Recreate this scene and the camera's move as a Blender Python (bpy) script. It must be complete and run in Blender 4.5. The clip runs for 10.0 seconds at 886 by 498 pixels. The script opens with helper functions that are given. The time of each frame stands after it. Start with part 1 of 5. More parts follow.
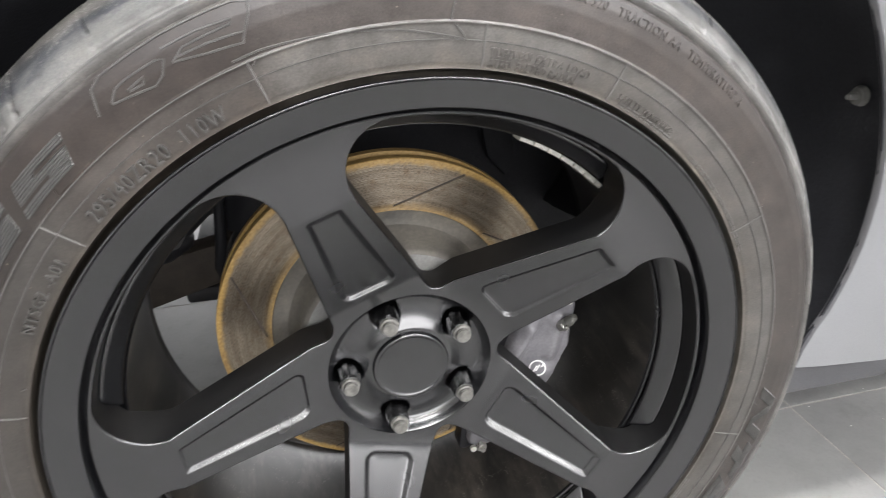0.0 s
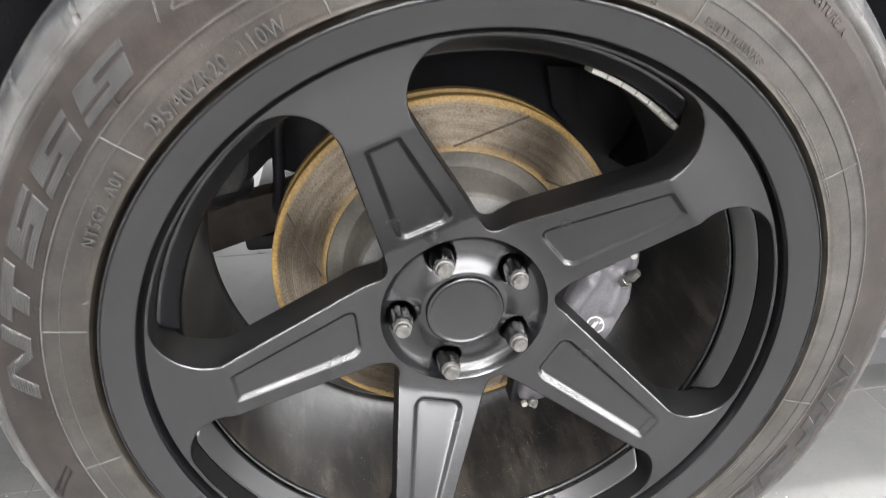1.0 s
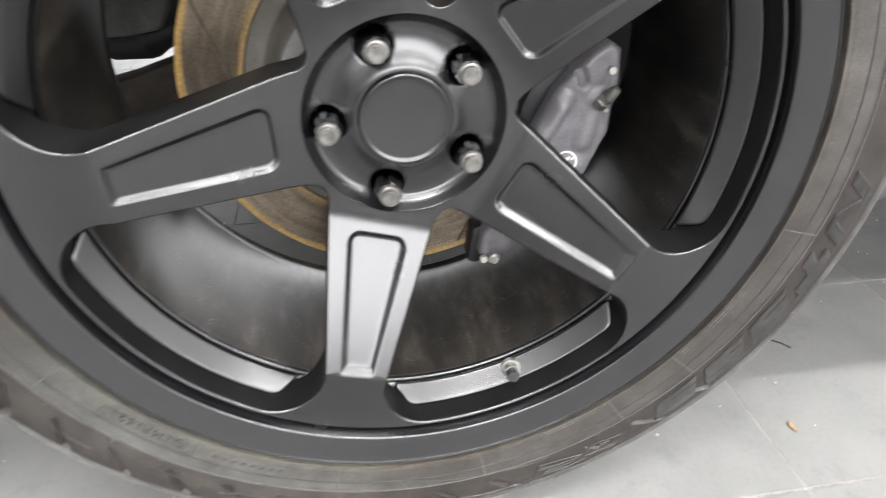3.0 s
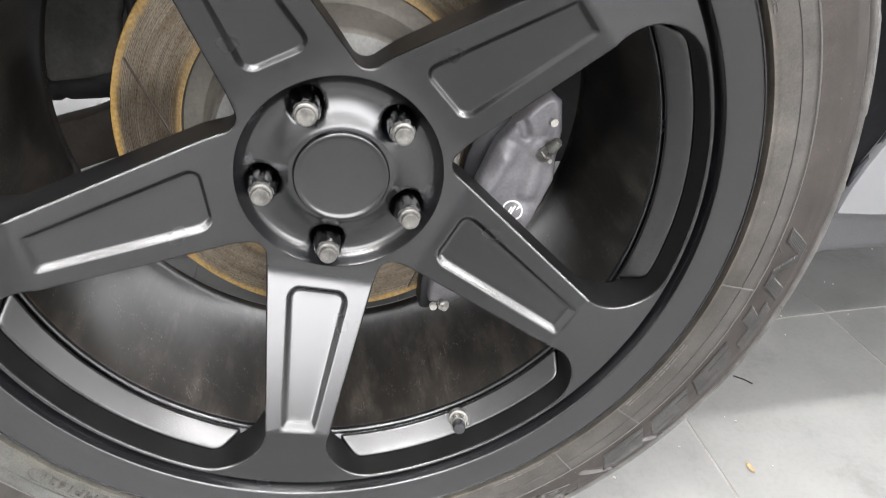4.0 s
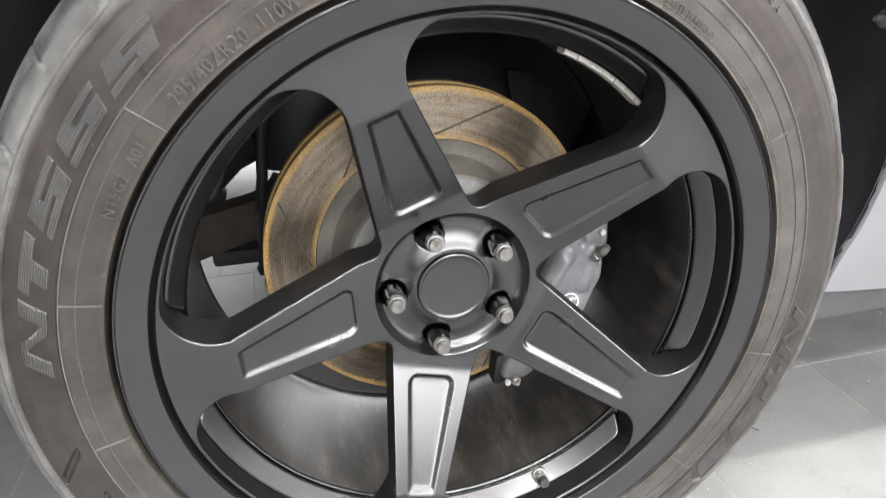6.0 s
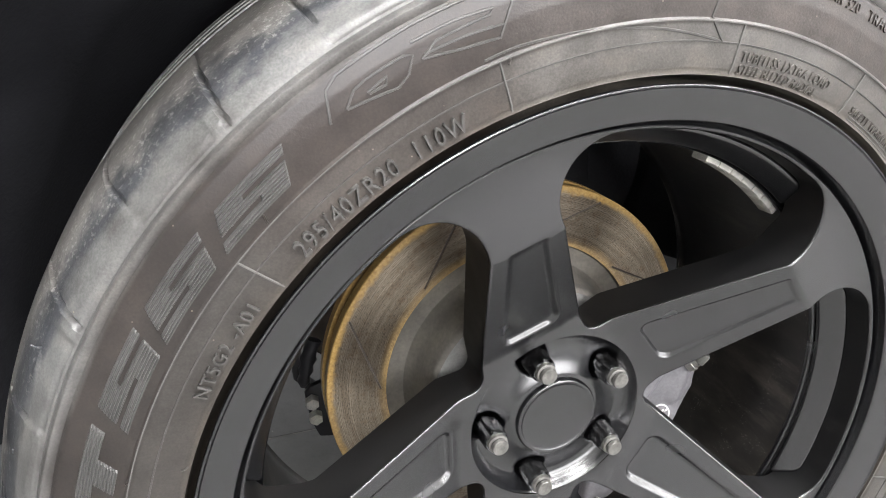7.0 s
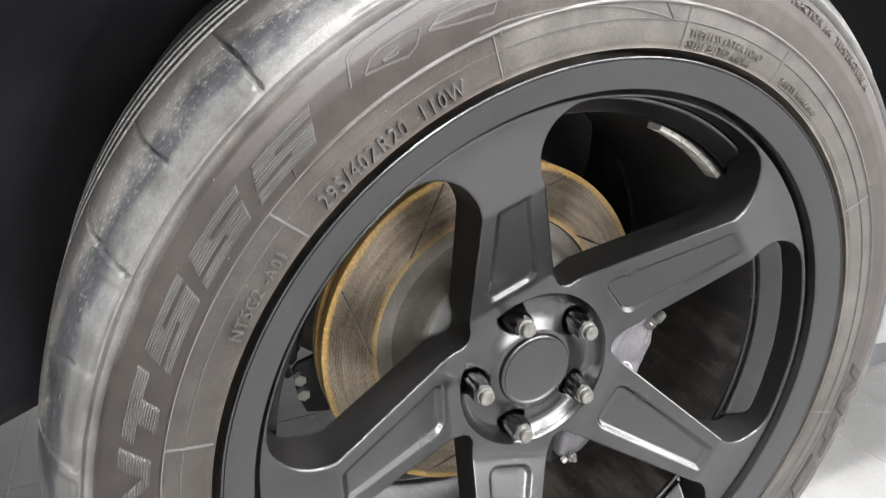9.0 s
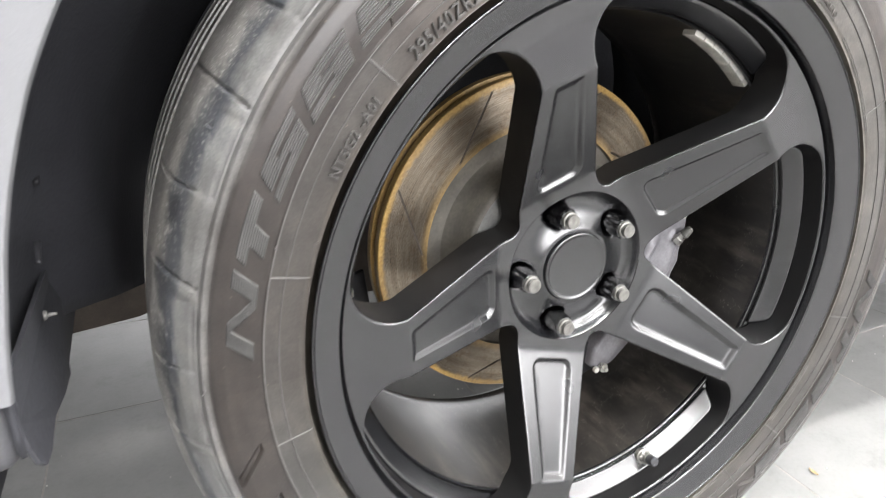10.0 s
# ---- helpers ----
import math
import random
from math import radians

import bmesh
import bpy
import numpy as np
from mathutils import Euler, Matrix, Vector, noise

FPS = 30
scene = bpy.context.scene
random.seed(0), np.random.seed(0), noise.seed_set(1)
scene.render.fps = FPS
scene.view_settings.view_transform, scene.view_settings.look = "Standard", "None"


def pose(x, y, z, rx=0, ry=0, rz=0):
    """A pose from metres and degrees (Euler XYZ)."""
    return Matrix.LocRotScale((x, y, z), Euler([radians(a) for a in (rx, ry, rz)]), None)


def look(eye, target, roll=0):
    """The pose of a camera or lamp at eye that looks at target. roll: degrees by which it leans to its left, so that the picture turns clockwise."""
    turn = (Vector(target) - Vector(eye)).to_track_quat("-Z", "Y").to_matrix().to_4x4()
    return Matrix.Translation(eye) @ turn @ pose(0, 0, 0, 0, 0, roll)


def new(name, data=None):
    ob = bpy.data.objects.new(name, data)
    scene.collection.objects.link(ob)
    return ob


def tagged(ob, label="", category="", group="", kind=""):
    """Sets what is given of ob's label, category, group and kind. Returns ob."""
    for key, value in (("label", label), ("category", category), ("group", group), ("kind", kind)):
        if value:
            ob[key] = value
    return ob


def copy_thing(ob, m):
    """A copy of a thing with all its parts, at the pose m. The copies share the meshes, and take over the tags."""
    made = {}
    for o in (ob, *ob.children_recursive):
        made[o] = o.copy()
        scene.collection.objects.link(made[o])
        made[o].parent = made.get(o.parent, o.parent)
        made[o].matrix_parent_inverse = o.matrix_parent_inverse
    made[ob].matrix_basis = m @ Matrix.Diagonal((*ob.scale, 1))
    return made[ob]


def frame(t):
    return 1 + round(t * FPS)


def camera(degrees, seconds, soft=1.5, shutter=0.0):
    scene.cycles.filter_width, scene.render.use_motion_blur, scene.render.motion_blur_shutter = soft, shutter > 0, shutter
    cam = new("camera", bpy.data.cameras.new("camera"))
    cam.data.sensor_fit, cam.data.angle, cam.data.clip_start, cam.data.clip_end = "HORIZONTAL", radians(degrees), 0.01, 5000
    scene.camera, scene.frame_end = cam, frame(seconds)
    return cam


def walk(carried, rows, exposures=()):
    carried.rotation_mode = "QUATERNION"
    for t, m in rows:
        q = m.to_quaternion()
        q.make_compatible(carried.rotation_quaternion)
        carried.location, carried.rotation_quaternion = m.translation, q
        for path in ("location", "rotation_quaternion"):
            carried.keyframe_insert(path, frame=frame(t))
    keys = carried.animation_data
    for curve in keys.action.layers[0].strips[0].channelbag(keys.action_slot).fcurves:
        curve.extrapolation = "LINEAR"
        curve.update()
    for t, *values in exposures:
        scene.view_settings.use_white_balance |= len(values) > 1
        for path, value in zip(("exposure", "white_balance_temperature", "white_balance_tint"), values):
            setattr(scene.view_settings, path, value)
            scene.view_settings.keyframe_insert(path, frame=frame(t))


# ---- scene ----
cam = camera(70.4, 10.0, soft=0.9, shutter=0.4)
ROWS = [
    (0.0, -0.0860, -0.4355, 0.7069, 63.70, 0.29, -14.49),
    (0.5, -0.0980, -0.4361, 0.7066, 62.11, 0.39, -10.09),
    (1.0, -0.0880, -0.4300, 0.6754, 61.21, 0.39, -8.94),
    (1.5, -0.0731, -0.4235, 0.6303, 59.33, 0.22, -8.81),
    (2.0, -0.0737, -0.4279, 0.5763, 58.75, 0.01, -9.09),
    (2.5, -0.0850, -0.4277, 0.5544, 57.79, -0.13, -9.63),
    (3.0, -0.0463, -0.4127, 0.5290, 57.32, -0.45, -9.50),
    (3.2, -0.0070, -0.3990, 0.5294, 57.24, -0.57, -9.26),
    (4.3, -0.0024, -0.3996, 0.5818, 58.65, -0.52, -10.40),
    (4.5, -0.0242, -0.4189, 0.6019, 58.97, -0.49, -10.51),
    (5.0, -0.0893, -0.4601, 0.6269, 61.03, -0.36, -11.90),
    (5.2, -0.1056, -0.4713, 0.6232, 60.93, -0.30, -12.24),
    (6.3, -0.1609, -0.4744, 0.6678, 65.81, 0.36, -16.21),
    (6.5, -0.1857, -0.4261, 0.6800, 66.29, -0.15, -17.31),
    (7.0, -0.2253, -0.3397, 0.6778, 67.38, -0.69, -19.28),
    (7.5, -0.2324, -0.3337, 0.6769, 67.88, -0.36, -20.73),
    (8.0, -0.2364, -0.3305, 0.6765, 68.08, -0.15, -22.04),
    (8.5, -0.2427, -0.3319, 0.6782, 67.87, -0.69, -23.98),
    (9.0, -0.2718, -0.3759, 0.6651, 68.11, -0.56, -24.52),
    (9.5, -0.2827, -0.4241, 0.6372, 68.32, -0.67, -22.65),
    (10.0, -0.3440, -0.4252, 0.5925, 68.65, -0.65, -24.61),
]
walk(cam, [(t, pose(x, y, z, rx, ry, rz)) for t, x, y, z, rx, ry, rz in ROWS],
     [(0.0, 0.47), (0.6, 0.73), (1.8, 0.79), (2.5, 0.66), (3.1, 0.47), (4.3, 0.66), (5.0, 0.75), (7.5, 0.79), (10.0, 1.0)])

# ---- world and light ----
world = bpy.data.worlds.new("world")
scene.world = world
world.use_nodes = True
world.node_tree.nodes["Background"].inputs[0].default_value = (0.9, 0.95, 1.0, 1)
world.node_tree.nodes["Background"].inputs[1].default_value = 0.1
PANEL_LIGHT = 72.0
GATE_LIGHT = 370.0
WINDOW_LIGHT = 250.0

HUB = Vector((0, 0, 0.362))      # wheel centre; the lug nuts' tips lie in the plane y = 0
PHASE = -105.2                   # direction of the lowest spoke, in degrees


# ---- materials ----
def nodes_of(name):
    m = bpy.data.materials.new(name)
    m.use_nodes = True
    nt = m.node_tree
    b = nt.nodes["Principled BSDF"]
    return m, nt, b


def tex_noise(nt, scale, detail=4.0, rough=0.55, coord="Object", stretch=None):
    tc = nt.nodes.new("ShaderNodeTexCoord")
    out = tc.outputs[coord]
    if stretch:
        mp = nt.nodes.new("ShaderNodeMapping")
        mp.inputs["Scale"].default_value = stretch
        nt.links.new(out, mp.inputs["Vector"])
        out = mp.outputs["Vector"]
    n = nt.nodes.new("ShaderNodeTexNoise")
    n.inputs["Scale"].default_value = scale
    n.inputs["Detail"].default_value = detail
    n.inputs["Roughness"].default_value = rough
    nt.links.new(out, n.inputs["Vector"])
    return n.outputs["Fac"]


def ramp(nt, fac, stops):
    r = nt.nodes.new("ShaderNodeValToRGB")
    e = r.color_ramp.elements
    while len(e) < len(stops):
        e.new(0.5)
    for el, (p, c) in zip(e, stops):
        el.position = p
        el.color = (*c, 1) if len(c) == 3 else c
    nt.links.new(fac, r.inputs["Fac"])
    return r.outputs["Color"]


def mix(nt, fac, a, b, kind="MIX"):
    m = nt.nodes.new("ShaderNodeMix")
    m.data_type = "RGBA"
    m.blend_type = kind
    for sock, v in ((m.inputs["Factor"], fac), (m.inputs["A"], a), (m.inputs["B"], b)):
        if isinstance(v, bpy.types.NodeSocket):
            nt.links.new(v, sock)
        elif isinstance(v, tuple):
            sock.default_value = (*v, 1)
        else:
            sock.default_value = v
    return m.outputs["Result"]


def bump(nt, b, height, strength, dist):
    n = nt.nodes.new("ShaderNodeBump")
    n.inputs["Strength"].default_value = strength
    n.inputs["Distance"].default_value = dist
    nt.links.new(height, n.inputs["Height"])
    nt.links.new(n.outputs["Normal"], b.inputs["Normal"])


def grey(v, warm=0.0):
    return (v * (1 + warm), v, v * (1 - warm))


def simple(name, c1, c2, rough, metal=0.0, scale=30.0, fine=400.0, relief=0.15, dist=0.0005, rough_var=0.12, spec=0.5):
    """Two-scale mottled surface: large stains and fine grain."""
    m, nt, b = nodes_of(name)
    big = tex_noise(nt, scale, 5)
    small = tex_noise(nt, fine, 3)
    col = ramp(nt, big, [(0.35, c1), (0.65, c2)])
    grain = ramp(nt, small, [(0.3, (0.86, 0.86, 0.86)), (0.7, (1.1, 1.1, 1.1))])
    nt.links.new(mix(nt, 1.0, col, grain, "MULTIPLY"), b.inputs["Base Color"])
    mr = nt.nodes.new("ShaderNodeMapRange")
    mr.inputs["To Min"].default_value = max(0.03, rough - rough_var)
    mr.inputs["To Max"].default_value = min(1.0, rough + rough_var)
    nt.links.new(big, mr.inputs["Value"])
    nt.links.new(mr.outputs["Result"], b.inputs["Roughness"])
    b.inputs["Metallic"].default_value = metal
    b.inputs["Specular IOR Level"].default_value = spec
    if relief:
        bump(nt, b, small, relief, dist)
    return m


def dust_specks(nt, scale, cut, coord="Object"):
    """Sparse tiny spots, as a factor."""
    tc = nt.nodes.new("ShaderNodeTexCoord")
    v = nt.nodes.new("ShaderNodeTexVoronoi")
    v.inputs["Scale"].default_value = scale
    nt.links.new(tc.outputs[coord], v.inputs["Vector"])
    r = nt.nodes.new("ShaderNodeMapRange")
    r.inputs["From Min"].default_value = cut
    r.inputs["From Max"].default_value = cut * 0.5
    nt.links.new(v.outputs["Distance"], r.inputs["Value"])
    n = tex_noise(nt, scale * 0.13, 2)
    mr = nt.nodes.new("ShaderNodeMapRange")
    mr.inputs["From Min"].default_value = 0.5
    mr.inputs["From Max"].default_value = 0.68
    nt.links.new(n, mr.inputs["Value"])
    mu = nt.nodes.new("ShaderNodeMath")
    mu.operation = "MULTIPLY"
    nt.links.new(r.outputs["Result"], mu.inputs[0])
    nt.links.new(mr.outputs["Result"], mu.inputs[1])
    return mu.outputs[0]


def satin_black():
    m, nt, b = nodes_of("satin_black_paint")
    big = tex_noise(nt, 14, 4)
    small = tex_noise(nt, 900, 2)
    col = ramp(nt, big, [(0.3, (0.0030, 0.0031, 0.0038)), (0.7, (0.0046, 0.0048, 0.0057))])
    sp = dust_specks(nt, 300, 0.095)
    nt.links.new(mix(nt, sp, col, (0.045, 0.044, 0.042)), b.inputs["Base Color"])
    mr = nt.nodes.new("ShaderNodeMapRange")
    mr.inputs["To Min"].default_value = 0.245
    mr.inputs["To Max"].default_value = 0.285
    nt.links.new(big, mr.inputs["Value"])
    nt.links.new(mr.outputs["Result"], b.inputs["Roughness"])
    b.inputs["Metallic"].default_value = 0.0
    b.inputs["IOR"].default_value = 1.54
    b.inputs["Specular IOR Level"].default_value = 1.0
    bump(nt, b, small, 0.008, 0.0001)
    return m


def radius_of(nt):
    """Distance from the object's y axis."""
    tc = nt.nodes.new("ShaderNodeTexCoord")
    sx = nt.nodes.new("ShaderNodeSeparateXYZ")
    nt.links.new(tc.outputs["Object"], sx.inputs["Vector"])
    cx = nt.nodes.new("ShaderNodeCombineXYZ")
    nt.links.new(sx.outputs["X"], cx.inputs["X"])
    nt.links.new(sx.outputs["Z"], cx.inputs["Y"])
    ln = nt.nodes.new("ShaderNodeVectorMath")
    ln.operation = "LENGTH"
    nt.links.new(cx.outputs["Vector"], ln.inputs[0])
    return ln.outputs["Value"]


def tyre_rubber():
    """Grey dust on the shoulder, brown road dirt in the moulded band, bare rubber by the rim; tone varies by angle."""
    m, nt, b = nodes_of("dusty_tyre_rubber")
    big = tex_noise(nt, 11, 6, 0.62)
    mid = tex_noise(nt, 50, 6, 0.65)
    small = tex_noise(nt, 800, 3)
    rad = radius_of(nt)
    wob = nt.nodes.new("ShaderNodeMath")
    wob.operation = "MULTIPLY_ADD"
    wob.inputs[1].default_value = 0.010
    nt.links.new(big, wob.inputs[0])
    nt.links.new(rad, wob.inputs[2])
    # smears on the shoulder wander in and out as they run round
    tc = nt.nodes.new("ShaderNodeTexCoord")
    sx = nt.nodes.new("ShaderNodeSeparateXYZ")
    nt.links.new(tc.outputs["Object"], sx.inputs["Vector"])
    an = nt.nodes.new("ShaderNodeMath")
    an.operation = "ARCTAN2"
    nt.links.new(sx.outputs["Z"], an.inputs[0])
    nt.links.new(sx.outputs["X"], an.inputs[1])
    vec = nt.nodes.new("ShaderNodeCombineXYZ")
    for src, k, to in ((an.outputs[0], 11.0, "X"), (rad, 95.0, "Y")):
        mu = nt.nodes.new("ShaderNodeMath")
        mu.operation = "MULTIPLY"
        mu.inputs[1].default_value = k
        nt.links.new(src, mu.inputs[0])
        nt.links.new(mu.outputs[0], vec.inputs[to])
    run = nt.nodes.new("ShaderNodeTexNoise")
    run.inputs["Scale"].default_value = 1.0
    run.inputs["Detail"].default_value = 7
    run.inputs["Roughness"].default_value = 0.68
    nt.links.new(vec.outputs["Vector"], run.inputs["Vector"])
    far = nt.nodes.new("ShaderNodeMapRange")
    far.inputs["From Min"].default_value = 0.342
    far.inputs["From Max"].default_value = 0.354
    far.inputs["To Max"].default_value = 0.024
    nt.links.new(rad, far.inputs["Value"])
    mid_run = nt.nodes.new("ShaderNodeMath")
    mid_run.operation = "SUBTRACT"
    mid_run.inputs[1].default_value = 0.5
    nt.links.new(run.outputs["Fac"], mid_run.inputs[0])
    shift = nt.nodes.new("ShaderNodeMath")
    shift.operation = "MULTIPLY_ADD"
    nt.links.new(mid_run.outputs[0], shift.inputs[0])
    nt.links.new(far.outputs["Result"], shift.inputs[1])
    nt.links.new(wob.outputs[0], shift.inputs[2])
    wob = shift
    mr = nt.nodes.new("ShaderNodeMapRange")
    mr.inputs["From Min"].default_value = 0.274
    mr.inputs["From Max"].default_value = 0.384
    nt.links.new(wob.outputs[0], mr.inputs["Value"])
    zone = ramp(nt, mr.outputs["Result"], [(0.045, (0.066, 0.060, 0.051)), (0.075, (0.064, 0.058, 0.050)), (0.095, (0.055, 0.051, 0.046)), (0.28, (0.062, 0.059, 0.055)), (0.32, (0.036, 0.031, 0.028)), (0.52, (0.032, 0.027, 0.024)), (0.585, (0.024, 0.020, 0.018)),
                                          (0.615, (0.085, 0.083, 0.080)), (0.665, (0.112, 0.112, 0.109)), (0.745, (0.120, 0.121, 0.118)), (0.785, (0.040, 0.043, 0.048)), (0.815, (0.046, 0.048, 0.052)), (0.845, (0.165, 0.160, 0.150)), (0.90, (0.150, 0.145, 0.137))])
    blot = ramp(nt, mid, [(0.30, (0.45, 0.42, 0.40)), (0.5, (1, 1, 1)), (0.72, (1.60, 1.53, 1.45))])
    col = mix(nt, 0.6, zone, blot, "MULTIPLY")
    cloud = ramp(nt, big, [(0.35, (0.72, 0.70, 0.68)), (0.62, (1.18, 1.18, 1.18))])
    col = mix(nt, 0.85, col, cloud, "MULTIPLY")
    grain = ramp(nt, small, [(0.3, (0.80, 0.80, 0.80)), (0.7, (1.15, 1.15, 1.15))])
    col = mix(nt, 1.0, col, grain, "MULTIPLY")
    # a brown-stained sector; elsewhere the tone is lighter or darker by angle
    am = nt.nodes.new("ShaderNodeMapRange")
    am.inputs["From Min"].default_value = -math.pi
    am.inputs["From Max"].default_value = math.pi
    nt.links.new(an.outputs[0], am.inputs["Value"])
    angle_tone = ramp(nt, am.outputs["Result"], [(0.0, (0.64, 0.62, 0.60)), (0.05, (0.74, 0.77, 0.78)), (0.11, (1.38, 1.48, 1.50)), (0.17, (1.38, 1.45, 1.45)), (0.24, (1.15, 1.15, 1.14)), (0.40, (0.72, 0.72, 0.71)), (0.52, (0.95, 0.95, 0.95)), (0.64, (1.30, 1.30, 1.31)), (0.795, (1.30, 1.30, 1.30)),
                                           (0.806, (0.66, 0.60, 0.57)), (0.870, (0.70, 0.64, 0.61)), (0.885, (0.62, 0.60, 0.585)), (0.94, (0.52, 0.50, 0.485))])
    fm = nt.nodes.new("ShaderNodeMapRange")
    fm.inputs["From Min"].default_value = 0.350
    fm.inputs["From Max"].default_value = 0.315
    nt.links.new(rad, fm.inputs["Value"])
    col = mix(nt, fm.outputs["Result"], col, mix(nt, 1.0, col, angle_tone, "MULTIPLY"))
    chip = tex_noise(nt, 330, 6, 0.7)
    cm = nt.nodes.new("ShaderNodeMapRange")
    cm.inputs["From Min"].default_value = 0.54
    cm.inputs["From Max"].default_value = 0.64
    nt.links.new(chip, cm.inputs["Value"])
    om = nt.nodes.new("ShaderNodeMapRange")
    om.inputs["From Min"].default_value = 0.358
    om.inputs["From Max"].default_value = 0.368
    om.inputs["To Max"].default_value = 0.8
    nt.links.new(wob.outputs[0], om.inputs["Value"])
    sc = nt.nodes.new("ShaderNodeMath")
    sc.operation = "MULTIPLY"
    nt.links.new(cm.outputs["Result"], sc.inputs[0])
    nt.links.new(om.outputs["Result"], sc.inputs[1])
    col = mix(nt, sc.outputs[0], col, (0.42, 0.41, 0.385))
    sp = dust_specks(nt, 150, 0.080)
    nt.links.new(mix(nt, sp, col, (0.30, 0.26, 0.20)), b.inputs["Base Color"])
    rr = nt.nodes.new("ShaderNodeMapRange")
    rr.inputs["To Min"].default_value = 0.27
    rr.inputs["To Max"].default_value = 0.42
    nt.links.new(mid, rr.inputs["Value"])
    nt.links.new(rr.outputs["Result"], b.inputs["Roughness"])
    b.inputs["Specular IOR Level"].default_value = 0.5
    bump(nt, b, small, 0.35, 0.0003)
    return m


def rusty_disc():
    """Worn cast iron: bright swept face with fine rings, orange rust on its edges."""
    m, nt, b = nodes_of("rusty_brake_iron")
    tc = nt.nodes.new("ShaderNodeTexCoord")
    sx = nt.nodes.new("ShaderNodeSeparateXYZ")
    nt.links.new(tc.outputs["Object"], sx.inputs["Vector"])
    cx = nt.nodes.new("ShaderNodeCombineXYZ")
    nt.links.new(sx.outputs["X"], cx.inputs["X"])
    nt.links.new(sx.outputs["Z"], cx.inputs["Y"])
    ln = nt.nodes.new("ShaderNodeVectorMath")
    ln.operation = "LENGTH"
    nt.links.new(cx.outputs["Vector"], ln.inputs[0])
    rad = ln.outputs["Value"]
    # rings: a noise of the radius, broken by a weak noise of place
    cr = nt.nodes.new("ShaderNodeCombineXYZ")
    nt.links.new(rad, cr.inputs["X"])
    rings = nt.nodes.new("ShaderNodeTexNoise")
    rings.inputs["Scale"].default_value = 1700
    rings.inputs["Detail"].default_value = 3
    nt.links.new(cr.outputs["Vector"], rings.inputs["Vector"])
    spots = tex_noise(nt, 130, 6, 0.7)
    fine = tex_noise(nt, 420, 4, 0.6)
    base = ramp(nt, rings.outputs["Fac"], [(0.32, (0.110, 0.089, 0.066)), (0.5, (0.195, 0.164, 0.126)), (0.66, (0.33, 0.288, 0.232))])
    rust = ramp(nt, fine, [(0.25, (0.20, 0.122, 0.040)), (0.55, (0.36, 0.232, 0.080)), (0.8, (0.48, 0.335, 0.145))])
    # rust towards both borders of the swept ring
    def edge(a, z):
        mr = nt.nodes.new("ShaderNodeMapRange")
        mr.inputs["From Min"].default_value = a
        mr.inputs["From Max"].default_value = z
        wob = nt.nodes.new("ShaderNodeMath")
        wob.operation = "MULTIPLY_ADD"
        wob.inputs[1].default_value = 0.009
        nt.links.new(spots, wob.inputs[0])
        nt.links.new(rad, wob.inputs[2])
        nt.links.new(wob.outputs[0], mr.inputs["Value"])
        return mr.outputs["Result"]
    pit = nt.nodes.new("ShaderNodeMapRange")
    pit.inputs["From Min"].default_value = 0.52
    pit.inputs["From Max"].default_value = 0.68
    pit.inputs["To Max"].default_value = 0.55
    nt.links.new(spots, pit.inputs["Value"])
    col = mix(nt, pit.outputs["Result"], base, (0.135, 0.088, 0.046))
    ang = nt.nodes.new("ShaderNodeMath")
    ang.operation = "ARCTAN2"
    nt.links.new(sx.outputs["X"], ang.inputs[0])
    nt.links.new(sx.outputs["Z"], ang.inputs[1])

    def polar(along, across, detail):
        vec = nt.nodes.new("ShaderNodeCombineXYZ")
        for src, k, to in ((ang.outputs[0], along, "X"), (rad, across, "Y")):
            mu = nt.nodes.new("ShaderNodeMath")
            mu.operation = "MULTIPLY"
            mu.inputs[1].default_value = k
            nt.links.new(src, mu.inputs[0])
            nt.links.new(mu.outputs[0], vec.inputs[to])
        tn = nt.nodes.new("ShaderNodeTexNoise")
        tn.inputs["Scale"].default_value = 1.0
        tn.inputs["Detail"].default_value = detail
        nt.links.new(vec.outputs["Vector"], tn.inputs["Vector"])
        return tn.outputs["Fac"]
    pits = ramp(nt, polar(60, 1100, 4), [(0.36, (0.22, 0.18, 0.13)), (0.47, (1, 1, 1)), (0.62, (1.25, 1.23, 1.20))])
    col = mix(nt, 0.5, col, pits, "MULTIPLY")
    patch = ramp(nt, polar(3, 190, 4), [(0.36, (0.62, 0.55, 0.45)), (0.52, (1, 1, 1)), (0.66, (1.45, 1.45, 1.45))])
    col = mix(nt, 0.5, col, patch, "MULTIPLY")
    col = mix(nt, edge(0.1676, 0.1715), col, rust)
    col = mix(nt, edge(0.1335, 0.1225), col, rust)
    nt.links.new(col, b.inputs["Base Color"])
    # the swept ring is brushed metal, the rust is not
    bare = nt.nodes.new("ShaderNodeMath")
    bare.operation = "MULTIPLY"
    for k, (a, z) in enumerate(((0.1715, 0.1676), (0.1261, 0.1305))):
        nt.links.new(edge(a, z), bare.inputs[k])
    met = nt.nodes.new("ShaderNodeMath")
    met.operation = "MULTIPLY_ADD"
    met.inputs[1].default_value = 0.62
    met.inputs[2].default_value = 0.1
    nt.links.new(bare.outputs[0], met.inputs[0])
    nt.links.new(met.outputs[0], b.inputs["Metallic"])
    b.inputs["Roughness"].default_value = 0.33
    b.inputs["Anisotropic"].default_value = 0.7
    b.inputs["Anisotropic Rotation"].default_value = 0.25
    tg = nt.nodes.new("ShaderNodeTangent")
    tg.direction_type, tg.axis = "RADIAL", "Y"
    nt.links.new(tg.outputs["Tangent"], b.inputs["Tangent"])
